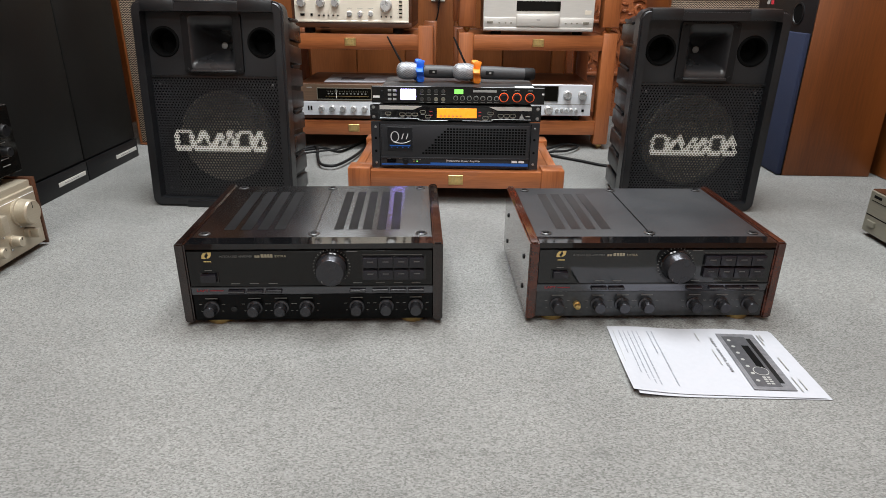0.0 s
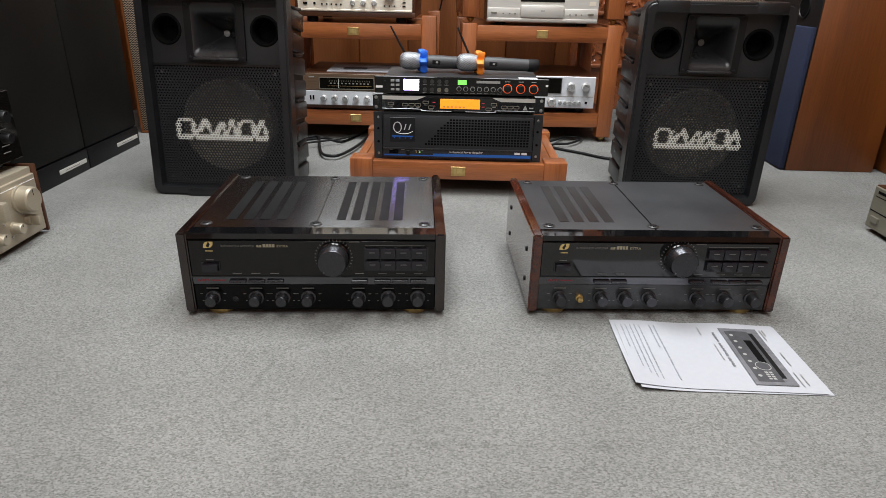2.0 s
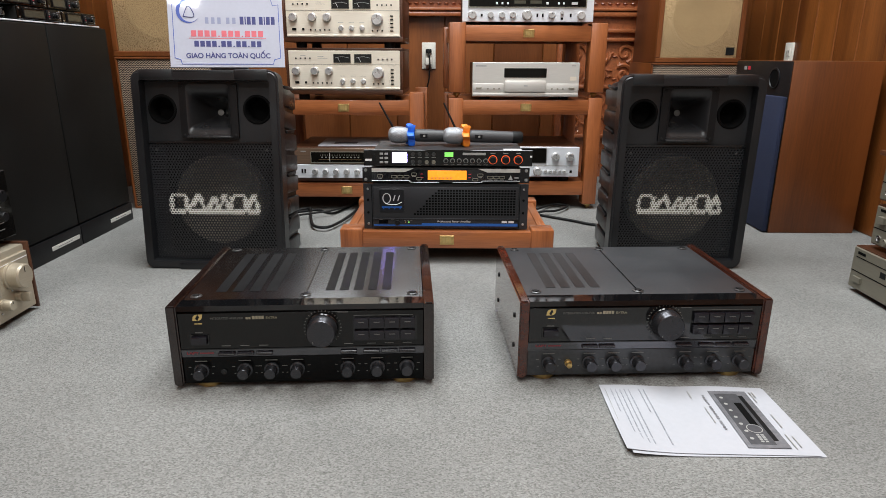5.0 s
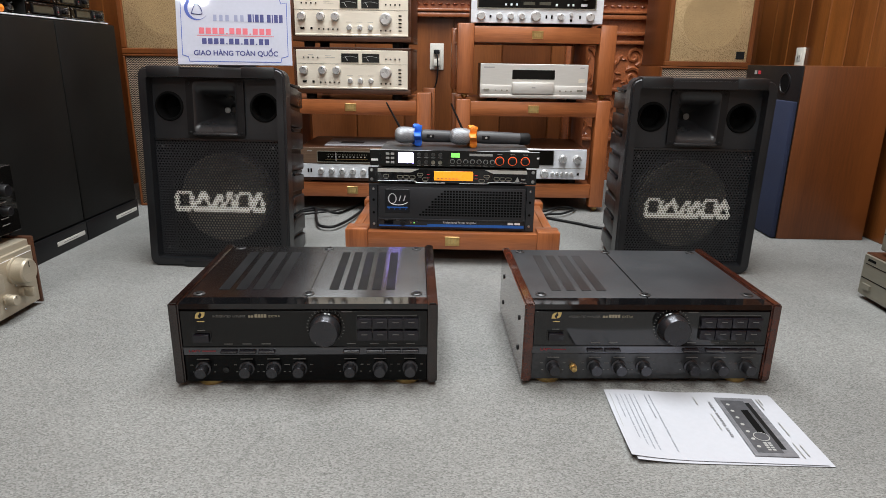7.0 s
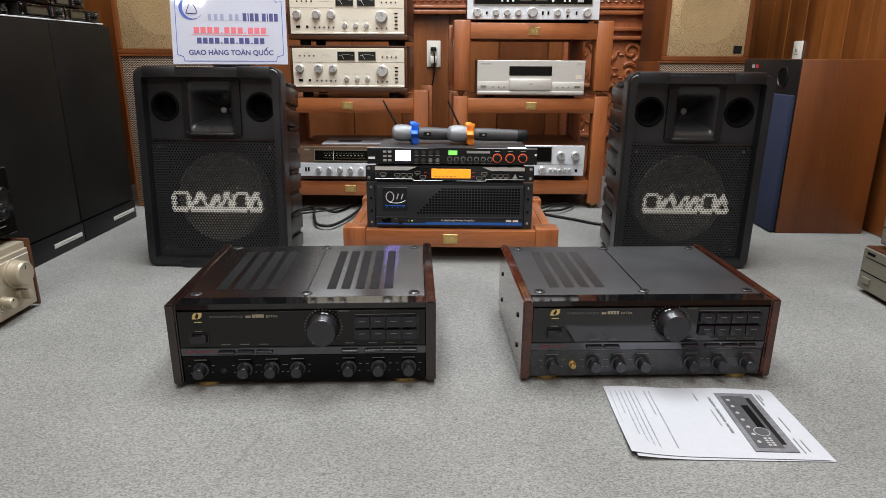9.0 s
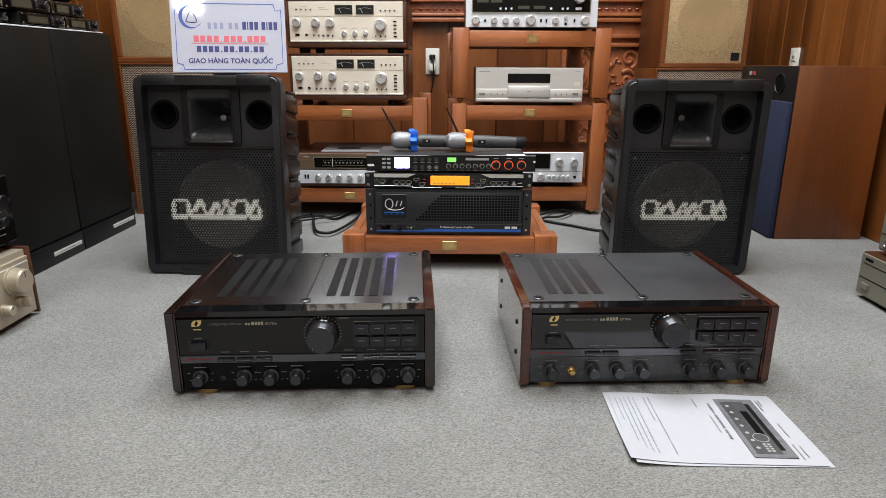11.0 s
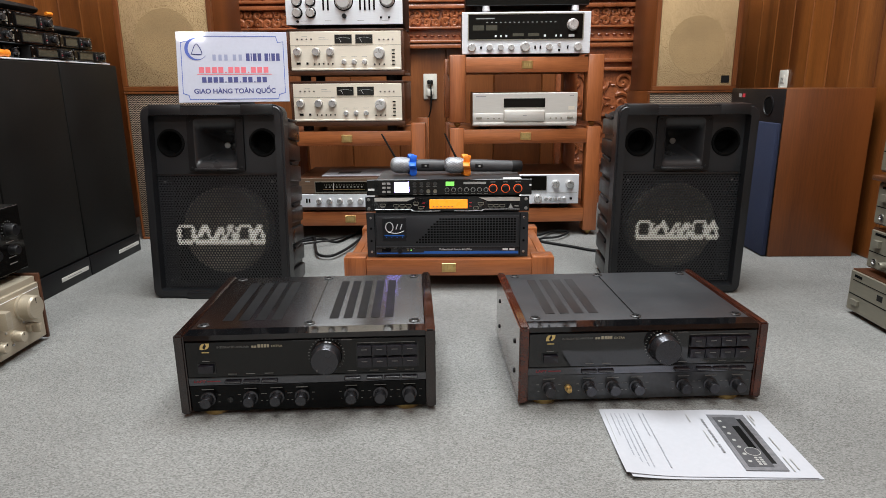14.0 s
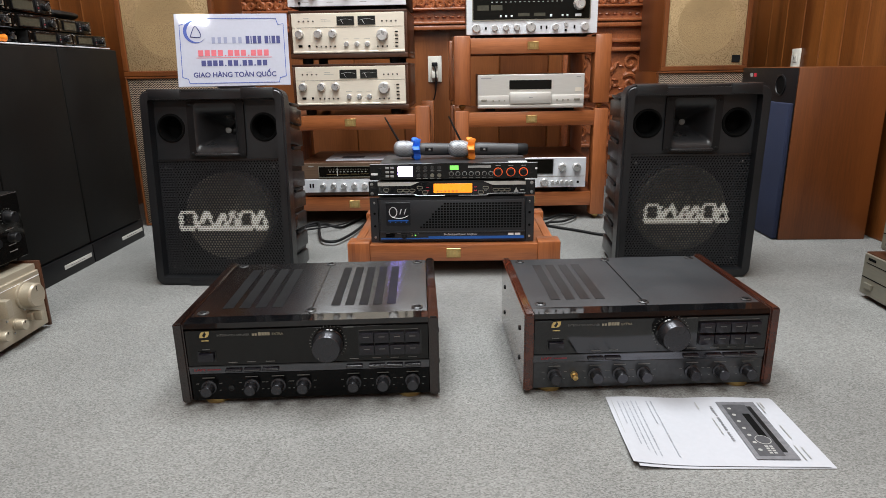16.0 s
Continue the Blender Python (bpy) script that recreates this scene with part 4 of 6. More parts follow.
    words("red_lettering", "LAPT", 0.0062, M_DARKRED, a, at_front(face_u - 0.0155, 0.0045, zs - 0.0075), 0.021, 0.0002)
    bar("red_mark", face_u - 0.0025, face_u + 0.022, zs - 0.0085, zs - 0.0065, 0.005, M_DARKRED, a)
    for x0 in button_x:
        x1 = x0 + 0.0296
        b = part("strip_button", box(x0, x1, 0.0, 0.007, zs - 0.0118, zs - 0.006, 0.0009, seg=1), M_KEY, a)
        # thin pale bar paints a highlight across the button
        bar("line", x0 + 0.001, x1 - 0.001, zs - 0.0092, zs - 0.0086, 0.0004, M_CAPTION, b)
        bar("caption", (x0 + x1) / 2 - 0.008, (x0 + x1) / 2 + 0.008, zs + 0.006, zs + 0.0072, 0.004, M_CAPTION, a)
    for kx in knob_x:
        kz = 0.0375
        b = part("control_knob", knob_bm(kx, 0.006, kz, 0.0107, 0.023, 0.0138), M_KNOBCAP, a, "small black control knob")
        part("caption", box(kx - 0.011, kx + 0.011, 0.0053, 0.0065, kz + 0.0172, kz + 0.0186), M_CAPTION, a)
        for q in (-1, 1):
            part("tick", box(kx + q * 0.019 - 0.0015, kx + q * 0.019 + 0.0015, 0.0053, 0.0065, kz - 0.008, kz - 0.0072), M_CAPTION, a)
            part("tick", box(kx + q * 0.021 - 0.0025, kx + q * 0.021 + 0.0025, 0.0053, 0.0065, kz + 0.006, kz + 0.0068), M_CAPTION, a)
    jx = face_u + 0.037
    if jack_gold:
        part("jack_plug", turned([(0.0068, 0), (0.0068, 0.006), (0.005, 0.007), (0.005, 0.015), (0.0025, 0.016)], at_front(jx, 0.006, 0.037), 16), M_BRASS, a, "gold plug in the headphone jack")
    else:
        part("headphone_jack", turned([(0.0055, 0), (0.0055, 0.002), (0.0035, 0.0025), (0.003, 0.001)], at_front(jx, 0.006, 0.034), 16), M_SATIN, a)
    for x in (-0.181, 0.181):
        for y in (0.036, d - 0.06):
            part("foot", turned([(0.024, 0), (0.026, 0.004), (0.026, 0.011), (0.02, 0.0135)], Matrix.Translation((x, y, 0)), 24), M_BRASS, a, "brass-coloured round foot")
    return a


amplifier(pose(-0.253, 1.078, 0, 0, 0, 3.6), 0.474, 0.164, 0.372, M_ROSE_DARK, M_COVER, [(-0.176, -0.052, 4), (0.03, 0.163, 5)], False, "black integrated amplifier with dark side panels on the carpet", -0.1832, (-0.186, -0.108, -0.060, -0.0132, 0.0786, 0.1327, 0.1873), (-0.1526, -0.1194, -0.0857, 0.0667, 0.1081, 0.1407, 0.1733), (0.0926, 0.2040))
amplifier(pose(0.3745, 1.117, 0, 0, 0, 2.9), 0.470, 0.162, 0.356, M_ROSE, M_SATIN_DUSTY, [(-0.178, -0.062, 4)], True, "black integrated amplifier with rosewood side panels and a dusty top", -0.1764, (-0.1765, -0.0995, -0.0534, -0.0078, 0.0832, 0.136, 0.188), (-0.1154, -0.083, 0.0631, 0.1061, 0.1389, 0.1718), (0.0885, 0.2035))

# ---- paper ----
p = thing("printed_sheets", pose(0.437, 0.985, 0, 0, 0, -1.0), "loose white printed sheets with a photograph lying on the carpet", "paper")


def sheet(w, d, z, curl):
    bm = bmesh.new()
    nx, ny = 16, 12
    grid = [[bm.verts.new((-w / 2 + w * i / nx, -d / 2 + d * j / ny, z + curl * (max(0, 0.35 - i / nx - j / ny * 0.4)) ** 2 + 0.0012 * math.sin(i * 0.7) * (j / ny) ** 2)) for j in range(ny + 1)] for i in range(nx + 1)]
    for i in range(nx):
        for j in range(ny):
            bm.faces.new((grid[i][j], grid[i + 1][j], grid[i + 1][j + 1], grid[i][j + 1]))
    top = bmesh.ops.extrude_face_region(bm, geom=bm.faces[:])
    for v in top["geom"]:
        if isinstance(v, bmesh.types.BMVert):
            v.co.z += 0.0004
    return bm


under = part("sheet", sheet(0.297, 0.21, 0.0012, 0.05), M_PAPER, p)
under.matrix_basis = pose(0.006, -0.004, 0, 0, 0, 1.2)
upper = part("sheet", sheet(0.297, 0.21, 0.0028, 0.06), M_PAPER, p)
ZP = 0.0046


def ink(name, x0, x1, y0, y1, material, z=ZP, parent=upper):
    return part(name, box(x0, x1, y0, y1, z, z + 0.0003), material, parent)


ph = ink("photograph", 0.044, 0.111, -0.089, 0.086, M_INKMID)
part("photo_amplifier", box(0.052, 0.092, -0.08, 0.076, ZP + 0.0003, ZP + 0.0006), M_INK, ph)
part("photo_display", box(0.075, 0.087, -0.03, 0.045, ZP + 0.0006, ZP + 0.0008), M_DARK, ph)
part("photo_lid", box(0.092, 0.1, -0.07, 0.07, ZP + 0.0003, ZP + 0.0006), M_VENT, ph)
part("photo_dial", turned([(0.0125, 0), (0.0125, 0.0004), (0.0112, 0.0004)], Matrix.Translation((0.076, -0.036, ZP + 0.0006)), 28), M_GREYPRINT, ph)
part("photo_dial_face", turned([(0.0112, 0), (0.0112, 0.0002), (0.002, 0.0002)], Matrix.Translation((0.076, -0.036, ZP + 0.0009)), 28), M_INK, ph)
for k in range(7):
    part("photo_knob", turned([(0.0032, 0), (0.0032, 0.0003), (0.0015, 0.0003)], Matrix.Translation((0.060, 0.062 - k * 0.021, ZP + 0.0006)), 14), M_GREYPRINT, ph)
for k in range(4):
    for j in range(2):
        part("photo_button", box(0.071 + j * 0.007, 0.076 + j * 0.007, -0.056 - 0.006 * k, -0.052 - 0.006 * k, ZP + 0.0006, ZP + 0.0008), M_GREYPRINT, ph)
rnd = random.Random(5)
# heading, and lines of small print that run along the short side
y = 0.070
for ln in (6, 8, 5):
    for k in range(ln):
        wd = rnd.uniform(0.0035, 0.0048)
        ink("heading_bar", 0.0275 + rnd.choice((0, 0.001)), 0.0318, y - wd * 0.8, y, M_TEXTINK)
        y -= wd + 0.0012
    y -= 0.004
for k in range(4):
    ink("heading_bar", 0.0185, 0.0205, 0.02 - k * 0.013, 0.03 - k * 0.013, M_GREYPRINT)
for k, x in enumerate((-0.071, -0.079, -0.098, -0.106, -0.114, -0.122, -0.13)):
    y, end = 0.088, -0.088 + (0.10 if k in (1, 6) else rnd.uniform(0, 0.012))
    while y > end:
        ln = rnd.uniform(0.008, 0.026)
        ink("print_line", x - 0.001, x + 0.001, max(end, y - ln), y, M_LIGHTPRINT)
        y -= ln + rnd.uniform(0.002, 0.004)
for x, y0, y1 in ((0.118, 0.05, 0.085), (0.123, 0.066, 0.085), (0.124, -0.03, 0.01), (0.128, -0.085, -0.055), (0.119, -0.09, -0.05), (0.007, 0.06, 0.085)):
    ink("print_line", x - 0.001, x + 0.001, y0, y1, M_GREYPRINT)
ink("print_line", -0.141, -0.1404, -0.02, 0.09, M_GREYPRINT)


# ---- rack amplifier, processor, preamplifier on the stand ----
STAND_Z = 0.0975
q = thing("power_amplifier", pose(0.0, 1.85, STAND_Z), "black rack power amplifier with blue stripe on the wooden stand", "amplifier")
part("case", box(-0.215, 0.215, 0.006, 0.40, 0.001, 0.134, 0.002), M_BLACK_PAINT, q)
part("front_panel", box(-0.241, 0.241, 0.0, 0.006, 0.0, 0.136, 0.0015, seg=1), M_RACKGREY, q)
part("raised_face", box(-0.212, 0.212, -0.008, 0.0005, 0.034, 0.128, 0.003), M_RACKGREY, q)
part("lower_ledge", box(-0.212, 0.212, -0.006, 0.0005, 0.006, 0.031, 0.002), M_RACKGREY, q)
part("ledge_lip", box(-0.214, 0.214, -0.010, 0.0, 0.0305, 0.035, 0.0015), M_RACKGREY, q)
part("stripe", box(-0.212, 0.212, -0.0075, -0.0055, 0.011, 0.0145), M_BLUESTRIPE, q, "blue stripe")
part("stripe_step", box(-0.07, 0.212, -0.0075, -0.0055, 0.0145, 0.019), M_BLUESTRIPE, q)
logo = part("badge", box(-0.193, -0.122, -0.0095, -0.007, 0.052, 0.122, 0.0008, seg=1), M_BADGE, q, "square brand badge with pale curved mark")
ringm = bmesh.new()
ringm = hoop([(-0.172 + 0.0125 * math.cos(k / 24 * 6.283), 0.094 + 0.0155 * math.sin(k / 24 * 6.283)) for k in range(24)], [(-0.172 + 0.0095 * math.cos(k / 24 * 6.283), 0.094 + 0.0135 * math.sin(k / 24 * 6.283)) for k in range(24)], -0.0102, -0.009, ringm)
part("badge_mark", ringm, M_PALEPRINT, logo)
for x in (-0.15, -0.137):
    part("badge_mark", plate([(x - 0.004, 0.087), (x - 0.001, 0.087), (x + 0.004, 0.103), (x + 0.001, 0.103)], -0.0102, -0.009), M_PALEPRINT, logo)
part("swoosh", tube([(-0.176, -0.0098, 0.079), (-0.16, -0.0098, 0.0755), (-0.143, -0.0098, 0.0765), (-0.128, -0.0098, 0.083)], 0.0011, 6), M_WHITE, logo)
part("badge_stripe", box(-0.187, -0.128, -0.0101, -0.009, 0.0665, 0.07), M_BLUESTRIPE, logo)
for k in range(4):
    part("badge_dot", box(-0.183 + k * 0.016, -0.180 + k * 0.016, -0.0101, -0.009, 0.062, 0.0645), M_BLUESTRIPE, logo)
# flat dark patches on the face stand in for shaded holes
hole = mesh_of("vent_hole", box(-0.0032, 0.0032, -0.0084, -0.0076, -0.0026, 0.0026), M_DARK)
for j in range(10):
    for i in range(34):
        x = -0.0905 + i * 0.0088
        if x > -0.092 + 0.0072 * j:
            piece("vent_hole", hole, q, pose(x, 0, 0.047 + j * 0.0078))
words("lettering", "Professional Power Amplifier", 0.0085, M_WHITE, q, at_front(0.025, -0.0062, 0.0245), 0.098)
for x0, x1 in ((0.165, 0.181), (0.185, 0.201)):
    part("model_mark", box(x0, x1, -0.0066, -0.0055, 0.021, 0.0275), M_WHITE, q)
part("power_switch", box(-0.197, -0.170, -0.0085, -0.005, 0.0175, 0.0285, 0.001, seg=1), M_GLOSS, q)
for x in (-0.195, -0.162):
    part("caption", box(x, x + 0.01, -0.0067, -0.0055, 0.0285, 0.0298), M_GREYPRINT, q)
part("gain_knob", knob_bm(-0.142, -0.006, 0.021, 0.0075, 0.006), M_RUBBER, q)
part("indicator", box(-0.1105, -0.1065, -0.0075, -0.0055, 0.0205, 0.024), M_GREEN, q, "lit green indicator")
part("indicator", box(-0.1195, -0.1165, -0.0075, -0.0055, 0.0205, 0.024), M_BRASS, q)
for x in (-0.1195, -0.110, -0.101):
    part("caption", box(x - 0.003, x + 0.003, -0.0067, -0.0055, 0.0265, 0.0275), M_GREYPRINT, q)
for sx in (-1, 1):
    for z in (0.016, 0.05, 0.088, 0.12):
        part("rack_screw", turned([(0.0036, 0), (0.0036, 0.002), (0.0015, 0.0026)], at_front(sx * 0.2275, 0, z), 12), M_STEEL if (z in (0.016, 0.12)) else M_DARK, q)
    part("seam", box(sx * 0.2165 - 0.0008, sx * 0.2165 + 0.0008, -0.001, 0.0005, 0.004, 0.132), M_DARK, q)

e = thing("signal_processor", pose(0.0, 1.848, STAND_Z + 0.1395), "black rack processor with an orange display", "audio processor")
part("case", box(-0.215, 0.215, 0.004, 0.30, 0.001, 0.044, 0.001, seg=1), M_BLACK_PAINT, e)
part("front_panel", box(-0.2415, 0.2415, 0.0, 0.004, 0.0, 0.0445, 0.001, seg=1), M_SATIN, e)
part("face", plate([(-0.214, 0.006), (-0.08, 0.003), (0.08, 0.003), (0.214, 0.006), (0.214, 0.0295), (0.12, 0.0295), (0.095, 0.0395), (-0.095, 0.0395), (-0.12, 0.0295), (-0.214, 0.0295)], -0.004, 0.0005), M_GLOSS, e)
part("silver_edge", plate([(-0.214, 0.0312), (-0.119, 0.0312), (-0.094, 0.0412), (-0.214, 0.0412)], -0.0035, 0.0005), M_WARMSILVER, e, "silver trim on the panel")
part("silver_edge", plate([(0.214, 0.0312), (0.119, 0.0312), (0.094, 0.0412), (0.214, 0.0412)], -0.0035, 0.0005), M_WARMSILVER, e, "silver trim on the panel")
for sx in (-1, 1):
    part("trim_line", tube([(sx * 0.214, -0.0042, 0.0065), (sx * 0.11, -0.0042, 0.0065), (sx * 0.1, -0.0042, 0.002), (sx * 0.02, -0.0042, 0.002)], 0.0008, 5), M_SILVER, e)
disp = part("display", box(-0.052, 0.060, -0.0052, -0.0035, 0.0095, 0.0365, 0.001, seg=1), M_ORANGE, e, "lit orange display")
for k in range(6):
    part("display_mark", box(-0.043 + k * 0.011, -0.037 + k * 0.011, -0.0056, -0.005, 0.013, 0.0165), M_BRASS, disp)
for x, z in ((-0.190, 0.02), (-0.150, 0.018), (-0.132, 0.018), (-0.114, 0.018), (-0.092, 0.0255), (-0.077, 0.0125), (0.085, 0.0105), (0.099, 0.0235), (0.128, 0.017), (0.145, 0.017), (0.162, 0.017)):
    b = part("push_button", hoop(rounded(x - 0.0085, x + 0.0085, z - 0.0042, z + 0.0042, 0.003), rounded(x - 0.0072, x + 0.0072, z - 0.003, z + 0.003, 0.002), -0.0055, -0.0035), M_GREYM, e)
    part("caption", box(x - 0.005, x + 0.005, -0.0046, -0.0036, z - 0.0078, z - 0.0066), M_GREYPRINT, b)
part("emblem", plate([(0.180, 0.010), (0.194, 0.010), (0.187, 0.0235)], -0.0046, -0.0035), M_GREYPRINT, e)
part("caption", box(0.198, 0.210, -0.0046, -0.0035, 0.0145, 0.0175), M_GREYPRINT, e)
for x in (-0.232, 0.232):
    for z in (0.009, 0.036):
        part("mount_hole", turned([(0.0048, 0), (0.0048, 0.0012), (0.002, 0.0014)], at_front(x, 0, z), 12), M_STEEL, e)
for x0, x1 in ((-0.065, -0.073), (0.073, 0.065)):
    for z in (0.015, 0.025):
        part("warning_mark", box(min(x0, x1), max(x0, x1), -0.0046, -0.0036, z, z + 0.002), M_REDPRINT, e)

g = thing("karaoke_mixer", pose(0.006, 1.846, STAND_Z + 0.1885), "black karaoke mixer with lit red rings and a white screen", "mixer")
part("case", box(-0.215, 0.215, 0.004, 0.22, 0.001, 0.0445, 0.001, seg=1), M_SATIN_DUSTY, g)
part("front_panel", box(-0.2415, 0.2415, 0.0, 0.004, 0.0, 0.046, 0.001, seg=1), M_FACE, g)
part("screen", box(-0.160, -0.1175, -0.0015, 0.001, 0.009, 0.0385, 0.001, seg=1), M_SCREEN, g, "lit white screen")
part("display", box(-0.010, 0.015, -0.0015, 0.001, 0.027, 0.0395), M_GREEN, g, "small green display")
for k in range(2):
    for j in range(3):
        part("key", box(-0.196 + k * 0.014, -0.186 + k * 0.014, -0.002, 0.001, 0.0075 + j * 0.012, 0.0135 + j * 0.012, 0.0005, seg=1), M_GREYPRINT, g)
part("key", box(-0.216, -0.209, -0.002, 0.001, 0.016, 0.034, 0.0005, seg=1), M_VENT, g)
for k, x in enumerate((-0.101, -0.081, -0.061, -0.041)):
    for z in (0.0115, 0.0335):
        lit = z < 0.02 and k > 1
        part("jack", turned([(0.0058, 0), (0.0058, 0.002), (0.0042, 0.0022), (0.004, 0.0006)], at_front(x, 0.0, z), 14), M_GREYM if lit else M_RINGM, g)
        part("caption", box(x - 0.006, x + 0.006, -0.0006, 0.0005, z - 0.0092, z - 0.0082), M_GREYPRINT, g)
part("caption_bar", box(0.042, 0.108, -0.0006, 0.0005, 0.032, 0.0385), M_GREYPRINT, g)
for k in range(7):
    x = -0.006 + k * 0.0190
    kn = part("trim_knob", hoop([(x + 0.0068 * math.cos(a / 18 * 6.283), 0.0155 + 0.0068 * math.sin(a / 18 * 6.283)) for a in range(18)], [(x + 0.0055 * math.cos(a / 18 * 6.283), 0.0155 + 0.0055 * math.sin(a / 18 * 6.283)) for a in range(18)], -0.001, 0.0005), M_GREYPRINT, g)
    part("cap", knob_bm(x, 0.0, 0.0155, 0.0045, 0.009, seg=16), M_RUBBER, kn)
    part("caption", box(x - 0.006, x + 0.006, -0.0006, 0.0005, 0.0035, 0.0045), M_GREYPRINT, g)
for x in (0.1285, 0.165, 0.201):
    ringk = part("ring_light", hoop([(x + 0.0128 * math.cos(a / 28 * 6.283), 0.019 + 0.0128 * math.sin(a / 28 * 6.283)) for a in range(28)], [(x + 0.0108 * math.cos(a / 28 * 6.283), 0.019 + 0.0108 * math.sin(a / 28 * 6.283)) for a in range(28)], -0.001, 0.0005), M_RING, g, "lit red ring round a knob")
    part("knob", knob_bm(x, 0.0, 0.019, 0.0095, 0.015, seg=24), M_BLACK, ringk)
    part("caption", box(x - 0.007, x + 0.007, -0.0006, 0.0005, 0.037, 0.0385), M_GREYPRINT, g)
part("caption", box(0.2345, 0.2405, -0.0006, 0.0005, 0.026, 0.031), M_WHITE, g)
part("brand_mark", box(-0.238, -0.219, -0.0006, 0.0005, 0.014, 0.02), M_WHITE, g)
part("label", box(0.16, 0.212, 0.01, 0.04, 0.0447, 0.0449), M_WHITE, g, "white paper label")
for x in (-0.18, 0.18):
    for y in (0.03, 0.19):
        part("foot", turned([(0.012, 0), (0.013, 0.002), (0.012, 0.0055)], Matrix.Translation((x, y, -0.0045)), 12), M_RUBBER, g)
        part("foot", turned([(0.012, 0), (0.013, 0.002), (0.012, 0.0045)], Matrix.Translation((x, y, -0.0035)), 12), M_RUBBER, e)
# aerials stand on the back of the mixer
for x, lean in ((-0.147, -0.070), (0.045, -0.060)):
    part("aerial", tube([(x, 0.215, 0.04), (x + lean * 0.5, 0.216, 0.10), (x + lean, 0.217, 0.163)], lambda s: 0.0045 - 0.002 * s, 8), M_RUBBER, g, "thin black aerial")


# ---- microphones ----
def microphone(m, ring, label):
    """Lies along x with the head at -x; origin under the head."""
    k = thing("wireless_microphone", m, label, "microphone", "wireless microphones on the mixer")
    along = Matrix.Rotation(radians(90), 4, "Y")
    up = Matrix.Translation((0, 0, 0.027))
    head = part("mesh_head", turned([(0.004, -0.041), (0.013, -0.039), (0.0205, -0.033), (0.0242, -0.023), (0.0252, -0.010), (0.0245, -0.008), (0.0245, -0.004), (0.0252, -0.002), (0.0235, 0.008), (0.0195, 0.020), (0.018, 0.026)], up @ along, 32), M_MICMESH, k, "silver wire-mesh head")
    one = bmesh.new()
    n = 36
    rings = [[one.verts.new((x + 0.003 * math.cos(3 * 6.2832 * i / n + 0.6), (0.0280 + 0.0080 * math.cos(6 * 6.2832 * i / n) * b) * math.cos(6.2832 * i / n), 0.0285 + (0.0280 + 0.0080 * math.cos(6 * 6.2832 * i / n) * b) * math.sin(6.2832 * i / n))) for i in range(n)] for x, b in ((0.016, 0.6), (0.020, 1), (0.032, 1), (0.036, 0.6))]
    for a_, b_ in zip(rings, rings[1:]):
        for i in range(n):
            j = (i + 1) % n
            one.faces.new((a_[i], a_[j], b_[j], b_[i]))
    one.faces.new(rings[0][::-1]), one.faces.new(rings[-1])
    part("anti_roll_ring", one, ring, k, "lobed rubber ring")
    body = part("handle", turned([(0.0165, 0.03), (0.0188, 0.05), (0.0188, 0.08), (0.0178, 0.12), (0.0168, 0.168)], up @ along, 28), M_HANDLE, k, "dark grey handle")
    part("end_cap", turned([(0.0174, 0.168), (0.018, 0.171), (0.018, 0.194), (0.015, 0.199)], up @ along, 24), M_RUBBER, k)
    part("switch", box(0.052, 0.075, -0.0195, -0.0165, 0.022, 0.034, 0.001, seg=1), M_RUBBER, body)
    part("switch_window", box(0.062, 0.068, -0.0202, -0.0192, 0.0255, 0.0305), M_GREYPRINT, body)
    return k


microphone(pose(-0.134, 1.945, 0.3356, 0, 2.2, 10), M_BLUERUB, "black wireless microphone with silver head and blue ring")
microphone(pose(0.030, 1.935, 0.3356, 0, 2.2, 7), M_ORANGERUB, "black wireless microphone with silver head and orange ring")


# ---- hi-fi units: origin at the middle of the front, on the surface below ----
def unit(name, m, w, h, d, face, case, label, category, feet=0.010, frame_w=0.0, group=""):
    u = thing(name, m, label, category, group)
    part("case", box(-w / 2, w / 2, 0.006 if not frame_w else 0.001, d, feet, feet + h, 0.002), case, u)
    f = frame_w
    part("faceplate", box(-w / 2 + f, w / 2 - f, -0.004 if f else 0.0, 0.007, feet + f, feet + h - f, 0.0015, seg=1), face, u)
    for x in (-w / 2 + 0.05, w / 2 - 0.05):
        for y in (0.04, d - 0.05):
            part("foot", turned([(0.018, 0), (0.02, 0.003), (0.02, feet - 0.001), (0.015, feet + 0.001)], Matrix.Translation((x, y, 0)), 18), M_RUBBER, u)
    return u


def knobs(u, material, items, y=-0.004, name="knob", label=""):
    if material is M_SILVER:
        material = M_KNOB
    for x, z, r, dep in items:
        k = part(name, knob_bm(x, y, z, r, dep, r * 1.12), material, u, label)
        part("pointer", box(x - 0.0007, x + 0.0007, y - dep - 0.0004, y - dep + 0.0006, z + r * 0.35, z + r * 0.8), M_DARK, k)


def dots(u, material, items, y=-0.004, name="button", dep=0.003):
    for x, z, w, h in items:
        part(name, box(x - w / 2, x + w / 2, y - dep, y + 0.0005, z - h / 2, z + h / 2, 0.0006, seg=1), material, u)


